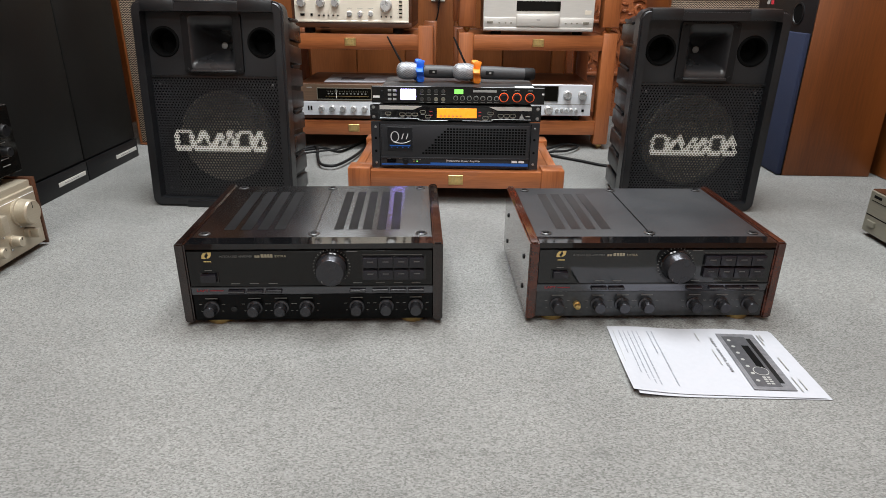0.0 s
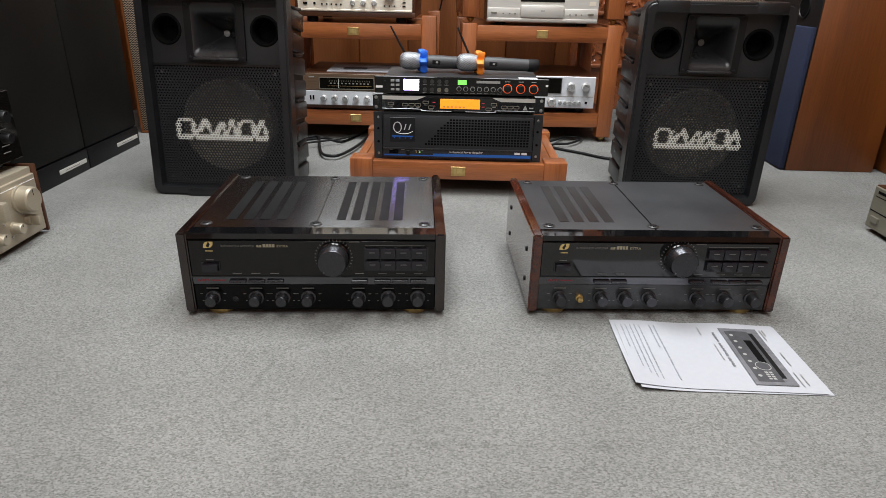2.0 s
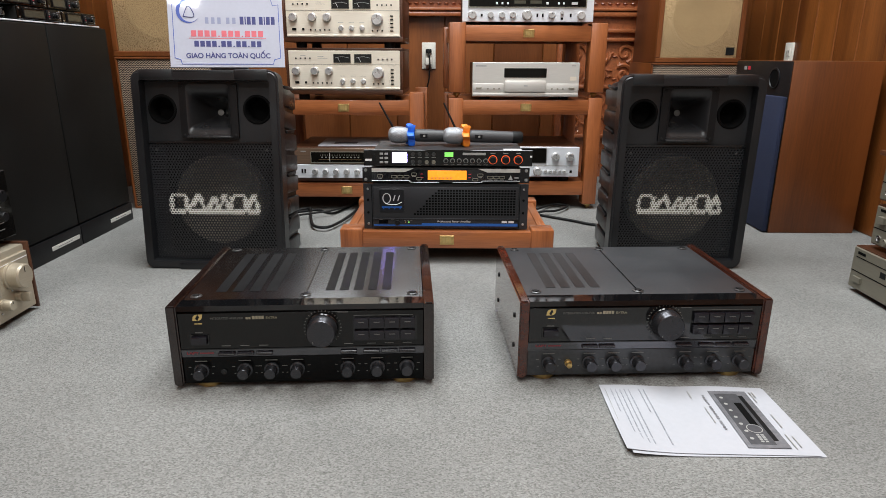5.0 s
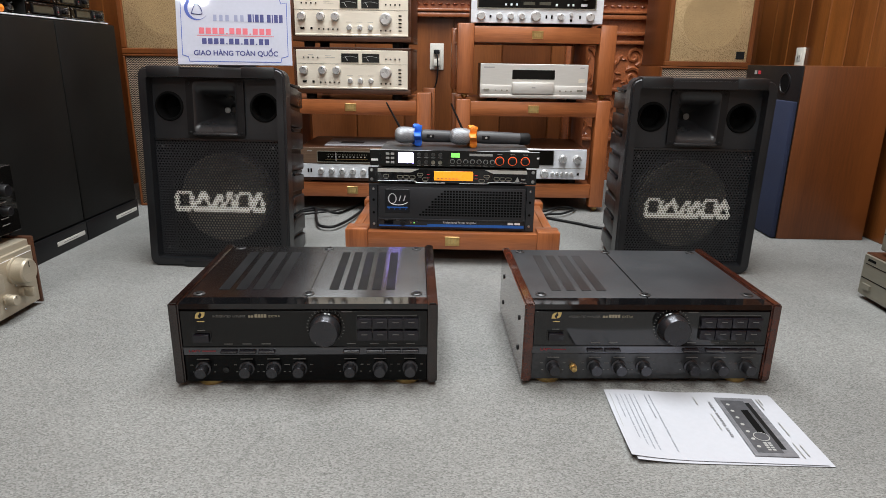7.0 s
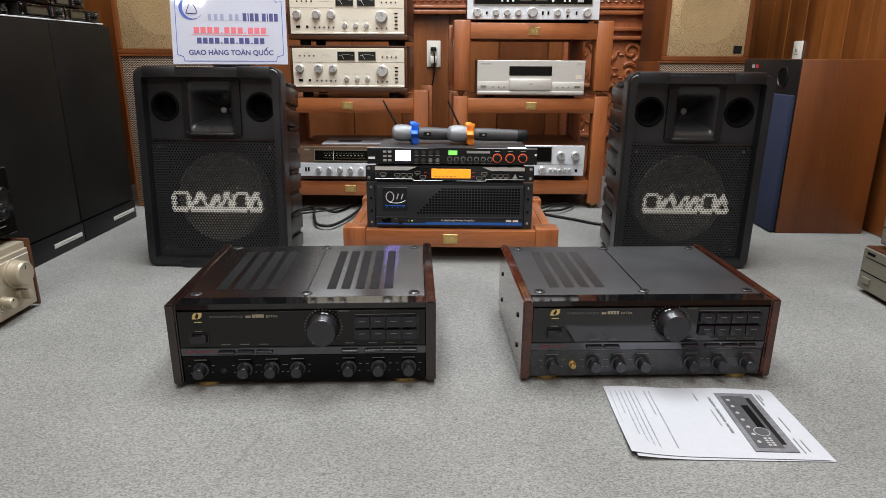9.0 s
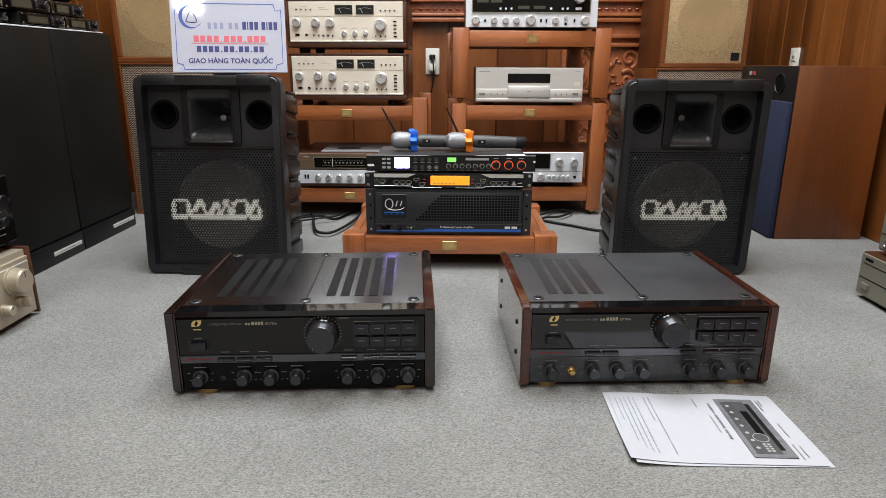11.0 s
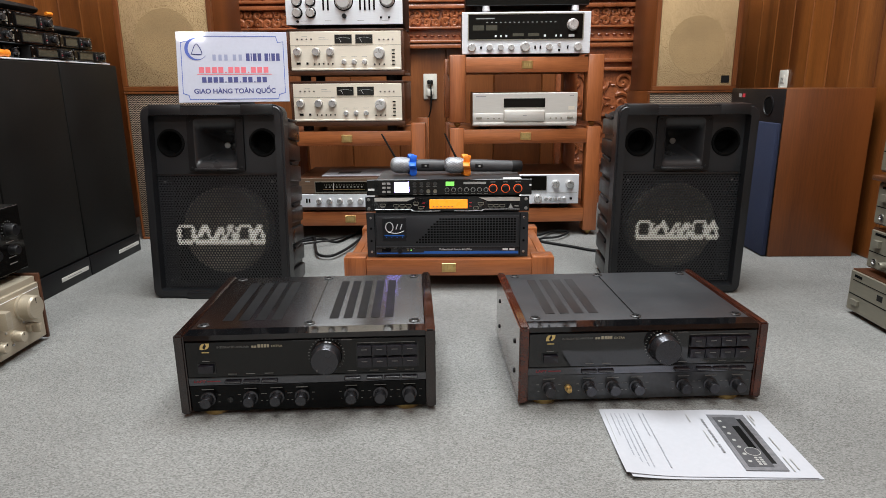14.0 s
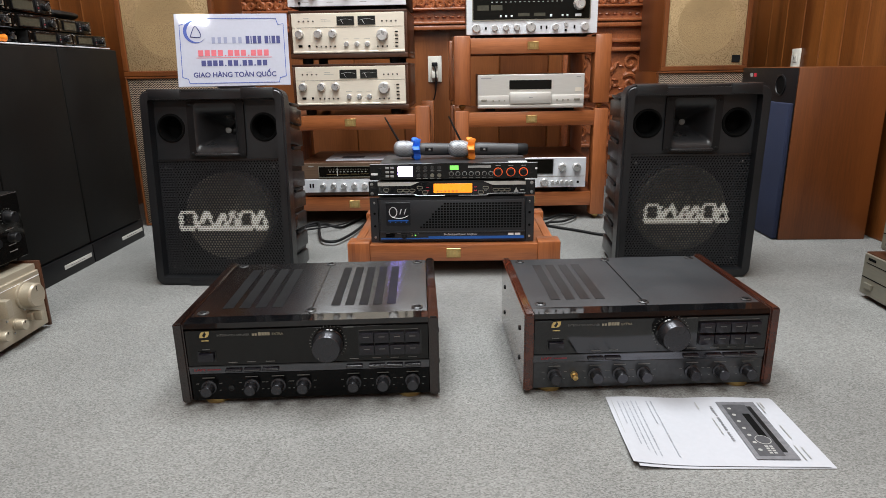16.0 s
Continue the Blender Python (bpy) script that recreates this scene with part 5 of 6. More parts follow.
def champagne_amp(m):
    """Champagne-faced amplifier in a wooden sleeve, two meters."""
    w, h = 0.428, 0.155
    u = unit("integrated_amplifier", m, w, h, 0.37, M_CHAMP, M_WALNUT, "champagne-faced amplifier with two meters in a walnut sleeve", "amplifier", 0.030, 0.008, "champagne amplifiers")
    part("sleeve_base", box(-w / 2 - 0.003, w / 2 + 0.003, -0.002, 0.372, 0.0195, 0.0372, 0.002), M_WALNUT, u)
    part("sleeve_top", box(-w / 2 - 0.003, w / 2 + 0.003, -0.002, 0.372, 0.1778, 0.1865, 0.002), M_WALNUT, u)
    for x in (-w / 2 - 0.003, w / 2 - 0.004):
        part("sleeve_side", box(x, x + 0.007, -0.002, 0.372, 0.0375, 0.1775, 0.002), M_WALNUT, u)
    part("face_lip", box(-w / 2 + 0.008, w / 2 - 0.008, -0.0065, -0.0035, 0.0385, 0.0455, 0.0015, seg=1), M_CHAMP, u)
    for x in (-0.0075, 0.0695):
        mt = part("meter", box(x - 0.031, x + 0.031, -0.0052, -0.003, 0.1345, 0.164, 0.001, seg=1), M_METER, u, "dark needle meter")
        part("meter_frame", hoop(rounded(x - 0.0325, x + 0.0325, 0.133, 0.1655, 0.001), rounded(x - 0.031, x + 0.031, 0.1345, 0.164, 0.001), -0.0062, -0.003), M_GREYM, mt)
        part("scale", tube([(x - 0.026, -0.0054, 0.151), (x, -0.0054, 0.1555), (x + 0.026, -0.0054, 0.151)], 0.0006, 4), M_GREYPRINT, mt)
        part("needle", tube([(x - 0.008, -0.0056, 0.138), (x - 0.017, -0.0056, 0.154)], 0.0005, 4), M_WHITE, mt)
    part("groove", box(-w / 2 + 0.009, w / 2 - 0.009, -0.0046, -0.003, 0.127, 0.1283), M_GREYM, u)
    knobs(u, M_SILVER, [(-0.179, 0.1045, 0.0135, 0.02), (-0.110, 0.1045, 0.0135, 0.02), (-0.057, 0.1045, 0.0135, 0.02), (0.125, 0.0975, 0.0195, 0.024)], label="silver knob")
    for x in (-0.008, 0.0305, 0.069):
        k = part("lever_knob", knob_bm(x, -0.004, 0.068, 0.0085, 0.008, 0.0095), M_KNOB, u)
        part("lever", box(x - 0.0022, x + 0.0022, -0.018, -0.011, 0.060, 0.0765, 0.001, seg=1), M_KNOB, k)
    dots(u, M_DARK, [(-0.178 + 0.0173 * k, 0.1495, 0.005, 0.005) for k in range(4)] + [(0.126 + 0.0167 * k, 0.1465, 0.005, 0.005) for k in range(4)])
    dots(u, M_DARK, [(-0.178, 0.0635, 0.015, 0.008), (-0.145, 0.0635, 0.008, 0.008)] + [(-0.118 + 0.017 * k, 0.0615, 0.005, 0.005) for k in range(5)] + [(0.107 + 0.0175 * k, 0.059, 0.005, 0.005) for k in range(3)] + [(0.177, 0.0585 + 0.01275 * k, 0.011, 0.004) for k in range(5)])
    for x0, x1, z in ((-0.098, -0.076, 0.1555), (-0.098, -0.062, 0.149), (-0.161, -0.142, 0.1585), (-0.018, 0.002, 0.086), (0.0205, 0.0405, 0.086), (0.059, 0.079, 0.086), (-0.187, -0.171, 0.125), (-0.117, -0.103, 0.125), (-0.064, -0.050, 0.125)):
        bar("caption", x0, x1, z, z + 0.0012, -0.004, M_GREYPRINT, u)
    for k in range(5):
        bar("tick", 0.164, 0.166, 0.058 + 0.01275 * k, 0.059 + 0.01275 * k, -0.004, M_GREYPRINT, u)
    return u


RX, RY = RACK_L
champagne_amp(pose(-0.381, RY + 0.004, 0.4305))
champagne_amp(pose(-0.379, RY - 0.002, 0.6175))

# silver amplifier on top of the pair
def skirts(u, items, y):
    for x, z, r in items:
        part("knob_skirt", turned([(r * 1.25, 0), (r * 1.25, 0.002), (r * 1.1, 0.004)], at_front(x, y, z), 24), M_DARK, u)


u = unit("preamplifier", pose(-0.379, RY - 0.004, 0.8045), 0.43, 0.145, 0.36, M_SILVER, M_RUBBER, "silver-faced amplifier with large knobs", "amplifier", 0.013)
knobs(u, M_SILVER, [(-0.172, 0.055, 0.0155, 0.02), (-0.122, 0.055, 0.0155, 0.02), (-0.172, 0.095, 0.0155, 0.02), (-0.122, 0.095, 0.0155, 0.02), (0.16, 0.098, 0.023, 0.024), (0.0, 0.095, 0.028, 0.026)], y=0.0, label="silver knob with dark skirt")
knobs(u, M_RUBBER, [(0.0, 0.043, 0.0075, 0.014), (-0.172, 0.025, 0.004, 0.01)], y=0.0)
skirts(u, [(-0.172, 0.055, 0.0155), (-0.122, 0.055, 0.0155), (-0.172, 0.095, 0.0155), (-0.122, 0.095, 0.0155), (0.16, 0.098, 0.023), (0.0, 0.095, 0.028)], 0.0)
dots(u, M_DARK, [(-0.075, 0.085, 0.006, 0.045), (-0.058, 0.085, 0.006, 0.045)] + [(0.06 + 0.017 * k, 0.085, 0.006, 0.045) for k in range(4)] + [(0.135, 0.037, 0.007, 0.007), (0.165, 0.037, 0.007, 0.007)], y=0.0, name="slider")
for x in (-0.15, -0.06, 0.06, 0.15):
    bar("caption", x - 0.012, x + 0.012, 0.026, 0.0275, 0.0, M_GREYPRINT, u)

# tuner amplifier on the lower shelf, with a flat tray on it
u = thing("tuner_amplifier", pose(-0.38, RY + 0.01, 0.1115), "walnut and silver tuner amplifier on the lower shelf", "tuner")
part("case", box(-0.215, 0.215, 0.004, 0.34, 0.008, 0.140, 0.002), M_WALNUT, u)
part("lower_face", box(-0.213, 0.213, -0.003, 0.005, 0.021, 0.073, 0.001, seg=1), M_SILVER, u, "silver lower face")
part("upper_face", box(-0.213, 0.213, -0.002, 0.005, 0.076, 0.137, 0.001, seg=1), M_TUNERCASE, u)
dl = part("dial", box(-0.145, 0.06, -0.004, -0.001, 0.082, 0.122, 0.001, seg=1), M_DIAL, u, "dark tuning dial")
for k in range(11):
    part("dial_mark", box(-0.105 + k * 0.014, -0.099 + k * 0.014, -0.0045, -0.0035, 0.1, 0.104), M_GREYPRINT, dl)
for k in range(24):
    part("dial_tick", box(-0.108 + k * 0.0066, -0.1068 + k * 0.0066, -0.0045, -0.0035, 0.108, 0.113), M_GREYM, dl)
part("dial_frame", hoop(rounded(-0.147, 0.062, 0.080, 0.124, 0.002), rounded(-0.1445, 0.0595, 0.0825, 0.1215, 0.002), -0.0052, -0.001), M_GREYM, dl)
part("dial_line", box(-0.115, 0.05, -0.0045, -0.0035, 0.092, 0.093), M_BRASS, dl)
part("needle", box(-0.074, -0.072, -0.0047, -0.0035, 0.086, 0.118), M_WHITE, dl)
knobs(u, M_SILVER, [(-0.132 + 0.041 * k, 0.046, 0.0105, 0.016) for k in range(8)], y=-0.003)
dots(u, M_DARK, [(-0.182, 0.048, 0.006, 0.016), (-0.171, 0.048, 0.006, 0.016), (0.195, 0.048, 0.006, 0.016)], y=-0.003)
bar("brand_mark", -0.185, -0.165, 0.122, 0.126, -0.002, M_GREYPRINT, u)
for x in (-0.17, 0.17):
    for y in (0.05, 0.28):
        part("foot", turned([(0.015, 0), (0.016, 0.003), (0.016, 0.009)], Matrix.Translation((x, y, 0)), 14), M_RUBBER, u)
t_ = thing("leaflet", pose(-0.335, RY + 0.03, 0.2525, 0, 0, 2), "white printed leaflet with a dark picture lying on the tuner", "paper")
part("sheet", box(-0.165, 0.15, 0.0, 0.22, 0.0, 0.004, 0.001), M_PAPER, t_)
part("picture", box(-0.11, -0.02, 0.05, 0.11, 0.0041, 0.0045), M_INK, t_)
part("cover", box(-0.16, 0.14, 0.02, 0.21, 0.0042, 0.0044), M_PAPER, t_)

# right rack: receiver, disc player, silver amplifier
RX, RY = RACK_R
u = unit("receiver", pose(0.296, RY + 0.004, 0.7015), 0.484, 0.150, 0.38, M_SILVER, M_WALNUT, "silver stereo receiver with a dark dial window", "receiver", 0.010)
dl = part("dial_window", box(-0.217, 0.212, -0.003, 0.001, 0.062, 0.152, 0.002, seg=1), M_DIAL, u, "dark glass dial window")
part("window_trim", hoop(rounded(-0.220, 0.215, 0.059, 0.155, 0.003), rounded(-0.2165, 0.2115, 0.0625, 0.1515, 0.003), -0.0045, 0.0), M_GREYM, dl)
for x in (-0.18, -0.13, -0.03, 0.028):
    part("lamp_window", box(x - 0.021, x + 0.021, -0.0036, -0.0025, 0.073 if x > -0.1 else 0.095, 0.084 if x > -0.1 else 0.113), M_LCD, dl)
for k in range(16):
    part("dial_mark", box(-0.15 + k * 0.017, -0.144 + k * 0.017, -0.0036, -0.0025, 0.122, 0.1245), M_GREYPRINT, dl)
bar("caption", -0.19, -0.12, 0.135, 0.139, -0.003, M_GREYPRINT, dl)
knobs(u, M_SILVER, [(0.173, 0.113, 0.0195, 0.02)], y=-0.003, label="silver tuning knob")
dots(u, M_SILVER, [(-0.115, 0.074, 0.007, 0.007), (-0.095, 0.074, 0.007, 0.007), (-0.075, 0.074, 0.007, 0.007), (0.07, 0.074, 0.008, 0.008), (0.112, 0.074, 0.007, 0.007), (0.13, 0.074, 0.007, 0.007), (0.17, 0.074, 0.022, 0.009)], y=-0.003)
knobs(u, M_SILVER, [(-0.205, 0.033, 0.014, 0.018), (-0.137, 0.033, 0.0105, 0.016), (-0.095, 0.033, 0.0105, 0.016), (-0.055, 0.033, 0.0105, 0.016), (-0.003, 0.034, 0.0165, 0.02), (0.088, 0.033, 0.011, 0.016), (0.196, 0.033, 0.014, 0.018), (0.126, 0.042, 0.006, 0.01)], y=0.0, label="silver knob")
dots(u, M_DARK, [(-0.17, 0.033, 0.007, 0.009), (0.035, 0.033, 0.006, 0.012), (0.055, 0.033, 0.006, 0.012), (0.126, 0.022, 0.008, 0.008), (0.158, 0.033, 0.006, 0.012)], y=0.0)
u = unit("receiver", pose(0.30, RY + 0.01, 0.8635), 0.46, 0.15, 0.36, M_DIAL, M_RUBBER, "dark hi-fi unit on silver feet", "receiver", 0.022)
for x in (-0.155, 0.18):
    part("silver_foot", turned([(0.011, 0), (0.015, 0.003), (0.013, 0.021)], Matrix.Translation((x, 0.012, 0)), 18), M_SILVER, u, "silver foot")

u = unit("disc_player", pose(0.298, RY + 0.006, 0.4305), 0.405, 0.126, 0.33, M_WARMSILVER, M_GREYM, "silver disc player with a central drawer", "disc player", 0.011)
part("window", box(-0.082, 0.078, -0.002, 0.001, 0.082, 0.116, 0.001, seg=1), M_DIAL, u, "dark display window")
part("drawer", box(-0.081, 0.076, -0.012, 0.001, 0.028, 0.071, 0.004), M_WARMSILVER, u, "curved disc drawer")
part("ledge", box(-0.201, 0.201, -0.006, 0.001, 0.013, 0.026, 0.003), M_WARMSILVER, u)
part("step", box(-0.202, -0.083, -0.003, 0.001, 0.026, 0.060, 0.002), M_WARMSILVER, u)
part("step", box(0.078, 0.202, -0.003, 0.001, 0.026, 0.060, 0.002), M_WARMSILVER, u)
dots(u, M_GREYM, [(-0.178, 0.043, 0.022, 0.007), (0.175, 0.043, 0.022, 0.007)] + [(x, 0.041, 0.006, 0.005) for x in (-0.143, -0.12, -0.1, 0.1, 0.122, 0.142)], y=-0.003)
bar("brand_mark", -0.19, -0.15, 0.122, 0.126, 0.0, M_GREYPRINT, u)
bar("caption", 0.172, 0.188, 0.124, 0.127, 0.0, M_GREYPRINT, u)
part("sticker", box(0.168, 0.192, -0.0008, 0.0005, 0.072, 0.086), M_CHAMP, u)
bar("caption", -0.008, 0.006, 0.050, 0.054, -0.012, M_GREYPRINT, u)
u = unit("integrated_amplifier", pose(0.306, RY + 0.01, 0.1135), 0.43, 0.118, 0.36, M_SILVER, M_WALNUT, "silver amplifier with round knobs on the lower shelf", "amplifier", 0.019)
part("window", box(-0.05, 0.085, -0.002, 0.001, 0.074, 0.131, 0.001, seg=1), M_DIAL, u)
part("window_trim", hoop(rounded(-0.052, 0.087, 0.072, 0.133, 0.002), rounded(-0.0495, 0.0845, 0.0745, 0.1305, 0.002), -0.0035, 0.0), M_STEEL, u)
part("groove", box(-0.21, 0.21, -0.0008, 0.0005, 0.062, 0.0635), M_GREYM, u)
knobs(u, M_SILVER, [(0.122, 0.099, 0.0145, 0.02), (0.178, 0.099, 0.0145, 0.02), (0.053, 0.04, 0.015, 0.02), (-0.02, 0.04, 0.015, 0.02)], y=0.0, label="silver knob")
knobs(u, M_SILVER, [(0.085 + 0.0185 * k, 0.04, 0.0068, 0.012) for k in range(5)], y=0.0)
dots(u, M_DARK, [(0.185, 0.04, 0.009, 0.009)], y=0.0)


# ---- tall black speakers along the side wall ----
def tower(y0, y1):
    s = thing("tower_speaker", pose(-1.174, (y0 + y1) / 2, 0, 0, 0, 90), "tall black loudspeaker with cloth front against the wall", "loudspeaker", "black tower speakers")
    w = y1 - y0 - 0.003
    part("cabinet", box(-w / 2, w / 2, 0.018, 0.31, 0.0, 0.676, 0.002), M_BLACK_PAINT, s)
    part("front_cloth", box(-w / 2 + 0.001, w / 2 - 0.001, 0.004, 0.018, 0.068, 0.674, 0.004), M_BLACK_PAINT, s, "black cloth front")
    part("plinth", box(-w / 2 + 0.001, w / 2 - 0.001, 0.0, 0.018, 0.0, 0.064, 0.002), M_BLACK, s)
    pl = part("name_plate", box(0.01, 0.155, -0.0015, 0.001, 0.0255, 0.0385, 0.0008, seg=1), M_WARMSILVER, s, "long metal name plate")
    part("plate_mark", box(0.04, 0.12, -0.0018, -0.0012, 0.0308, 0.0328), M_KNOB, pl)
    return s


for y0 in (1.992, 1.651, 1.310, 0.969):
    tower(y0, y0 + 0.341)

# white board and small receivers on top of them
b = single("white_board", box(-1.36, -1.182, 1.30, 2.30, 0.6765, 0.681, 0.001, seg=1), M_SILVER, Matrix(), "thin pale board lying on the black speakers", "board")


def small_receiver(y_end, z, w, h, inset, label, thick=False):
    s = thing("wireless_receiver", pose(-1.185 - inset, y_end - w / 2, z, 0, 0, 90), label, "receiver", "stacked wireless receivers")
    part("case", box(-w / 2, w / 2, 0.004, 0.15, 0.002, h, 0.003), M_BLACK_PAINT, s)
    part("face", box(-w / 2, w / 2, 0.0, 0.005, 0.002, h, 0.0015, seg=1), M_FACE, s)
    part("display", box(-w / 2 + 0.025, w / 2 - 0.085, -0.0015, 0.001, h * 0.22, h * 0.82, 0.0008, seg=1), M_LCD, s, "dim grey display")
    part("dial_block", box(w / 2 - 0.078, w / 2 - 0.035, -0.006, 0.001, h * 0.12, h * 0.9, 0.002), M_BLACK, s)
    part("dial", knob_bm(w / 2 - 0.045, -0.006, h * 0.52, h * 0.24, 0.014), M_SATIN, s)
    for k in range(3):
        part("key", box(w / 2 - 0.03 + 0.009 * k, w / 2 - 0.024 + 0.009 * k, -0.003, 0.001, h * 0.3, h * 0.6, 0.0008, seg=1), M_GREYM, s)
    for k in range(2):
        for j in range(2):
            part("corner_screw", turned([(0.0028, 0), (0.0028, 0.001), (0.001, 0.0014)], at_front((-1 if k else 1) * (w / 2 - 0.007), 0.0, h * (0.2 if j else 0.84)), 8), M_STEEL, s)
    part("dial_cap", turned([(h * 0.16, 0), (h * 0.16, 0.001), (h * 0.05, 0.0014)], at_front(w / 2 - 0.045, -0.0195, h * 0.52), 14), M_RINGM, s)
    for k in range(4):
        part("button", box(w / 2 - 0.074, w / 2 - 0.069, -0.008, -0.005, h * (0.2 + 0.16 * k), h * (0.29 + 0.16 * k), 0.0006, seg=1), M_CAPTION if k != 1 else M_DARKRED, s)
    part("display_frame", hoop(rounded(-w / 2 + 0.022, w / 2 - 0.082, h * 0.17, h * 0.87, 0.002), rounded(-w / 2 + 0.0255, w / 2 - 0.0855, h * 0.23, h * 0.81, 0.002), -0.003, 0.001), M_BLACK, s)
    for k in range(3):
        part("caption", box(-w / 2 + 0.032 + k * 0.022, -w / 2 + 0.046 + k * 0.022, -0.0008, 0.0005, h * 0.9, h * 0.93), M_CAPTION, s)
    part("sticker", box(w / 2 - 0.022, w / 2 - 0.012, -0.001, 0.0005, h * 0.64, h * 0.82), M_PALEPRINT, s)
    return s


for y_end, z, w, h, inset in ((2.285, 0.6815, 0.19, 0.036, 0.0), (2.09, 0.6815, 0.205, 0.037, 0.0), (1.88, 0.6815, 0.205, 0.037, 0.032), (2.215, 0.719, 0.175, 0.041, 0.006), (2.035, 0.719, 0.2, 0.043, 0.006), (1.83, 0.719, 0.2, 0.043, 0.006), (2.025, 0.7625, 0.2, 0.046, 0.01), (1.82, 0.7625, 0.2, 0.046, 0.01)):
    small_receiver(y_end, z, w, h, inset, "black wireless receiver with a dim display")
for y, z, ln in ((1.90, 0.809, 0.2), (2.13, 0.7605, 0.15)):
    s = thing("audio_pouch", pose(-1.26, y, z), "black rounded case on the receivers", "case")
    part("shell", turned([(0.02, -ln / 2), (0.034, -ln / 2 + 0.012), (0.036, 0), (0.034, ln / 2 - 0.012), (0.02, ln / 2)], Matrix.Translation((0, 0, 0.0165)) @ Matrix.Diagonal((1.4, 1, 0.45, 1)) @ Matrix.Rotation(radians(90), 4, "X"), 20), M_BLACK_PAINT, s)
s = thing("hand_tool", pose(-1.205, 1.985, 0.8085, 0, 0, 80), "small grip with an orange end", "tool")
part("grip", turned([(0.005, 0), (0.006, 0.008), (0.005, 0.022)], Matrix.Translation((0.02, 0, 0.008)) @ Matrix.Rotation(radians(90), 4, "Y"), 12), M_ORANGERUB, s, "orange grip")

s = thing("hand_tool", pose(-1.2, 1.735, 0.6815, 0, 0, 88), "orange-handled hand tool lying on the pale board", "tool")
part("grip", turned([(0.005, 0), (0.0105, 0.006), (0.011, 0.03), (0.009, 0.055), (0.0105, 0.062), (0.004, 0.068)], Matrix.Translation((0.0, 0, 0.0115)) @ Matrix.Rotation(radians(90), 4, "Y"), 14), M_ORANGERUB, s, "orange rubber grip")
part("shank", turned([(0.004, 0), (0.0055, 0.01), (0.0045, 0.08)], Matrix.Translation((-0.082, 0, 0.0115)) @ Matrix.Rotation(radians(90), 4, "Y"), 12), M_RUBBER, s, "black shank")

# ---- amplifiers along the left side ----
u = thing("integrated_amplifier", pose(-0.982, 1.238, 0, 0, 0, 90), "gold-faced amplifier with wooden side on the carpet", "amplifier")
part("case", box(-0.208, 0.208, 0.006, 0.36, 0.012, 0.165, 0.002), M_GOLDM, u)
part("faceplate", box(-0.208, 0.208, 0.0, 0.007, 0.014, 0.150, 0.0015, seg=1), M_GOLDM, u, "gold metal face")
part("top_bevel", box(-0.208, 0.208, 0.006, 0.03, 0.150, 0.1655, 0.004), M_GOLDM, u)
for x in (-0.216, 0.209):
    part("side_panel", box(x, x + 0.0075, -0.003, 0.365, 0.006, 0.17, 0.002), M_WALNUT, u, "dark wooden side panel")
knobs(u, M_GOLDM, [(0.145, 0.107, 0.0285, 0.032), (0.102, 0.052, 0.0125, 0.022), (0.045, 0.048, 0.0125, 0.022)], y=0.0, label="turned gold knob")
for x, z, r_ in ((0.152, 0.055, 0.0125), (0.055, 0.107, 0.022)):
    k = part("selector_knob", knob_bm(x, 0.0, z, r_, 0.012), M_GOLDM, u, "gold selector knob with a flat grip")
    part("grip", box(x - r_ * 0.42, x + r_ * 0.42, -0.03, -0.008, z - r_ * 0.95, z + r_ * 0.95, 0.003), M_GOLDM, k)
dots(u, M_STEEL, [(0.135, 0.075, 0.004, 0.004), (0.128, 0.118, 0.004, 0.004), (0.09, 0.036, 0.005, 0.004), (0.075, 0.07, 0.005, 0.004)], y=0.0)
part("line", box(-0.205, 0.205, -0.0006, 0.0005, 0.137, 0.1385), M_WHITE, u)
for x in (-0.17, 0.17):
    for y in (0.05, 0.3):
        part("foot", turned([(0.018, 0), (0.02, 0.004), (0.02, 0.013)], Matrix.Translation((x, y, 0)), 16), M_RUBBER, u)
u = unit("integrated_amplifier", pose(-1.005, 1.238, 0.1705, 0, 0, 90), 0.44, 0.152, 0.34, M_FACE, M_BLACK_PAINT, "black amplifier with dark knobs on top of the gold one", "amplifier", 0.014)
knobs(u, M_BLACK, [(0.172, 0.115, 0.014, 0.02), (0.172, 0.068, 0.011, 0.018), (0.11, 0.115, 0.014, 0.02), (0.11, 0.068, 0.011, 0.018)], y=0.0)
for z in (0.035, 0.05, 0.086):
    bar("caption", 0.16, 0.185, z, z + 0.0018, 0.0, M_GREYPRINT, u)
    bar("caption", 0.1, 0.125, z, z + 0.0018, 0.0, M_GREYPRINT, u)
for k in range(12):
    w0 = radians(210 - k * 22)
    part("tick", box(0.172 + 0.02 * math.cos(w0) - 0.0007, 0.172 + 0.02 * math.cos(w0) + 0.0007, -0.0006, 0.0005, 0.115 + 0.02 * math.sin(w0) - 0.0007, 0.115 + 0.02 * math.sin(w0) + 0.0007), M_GREYPRINT, u)

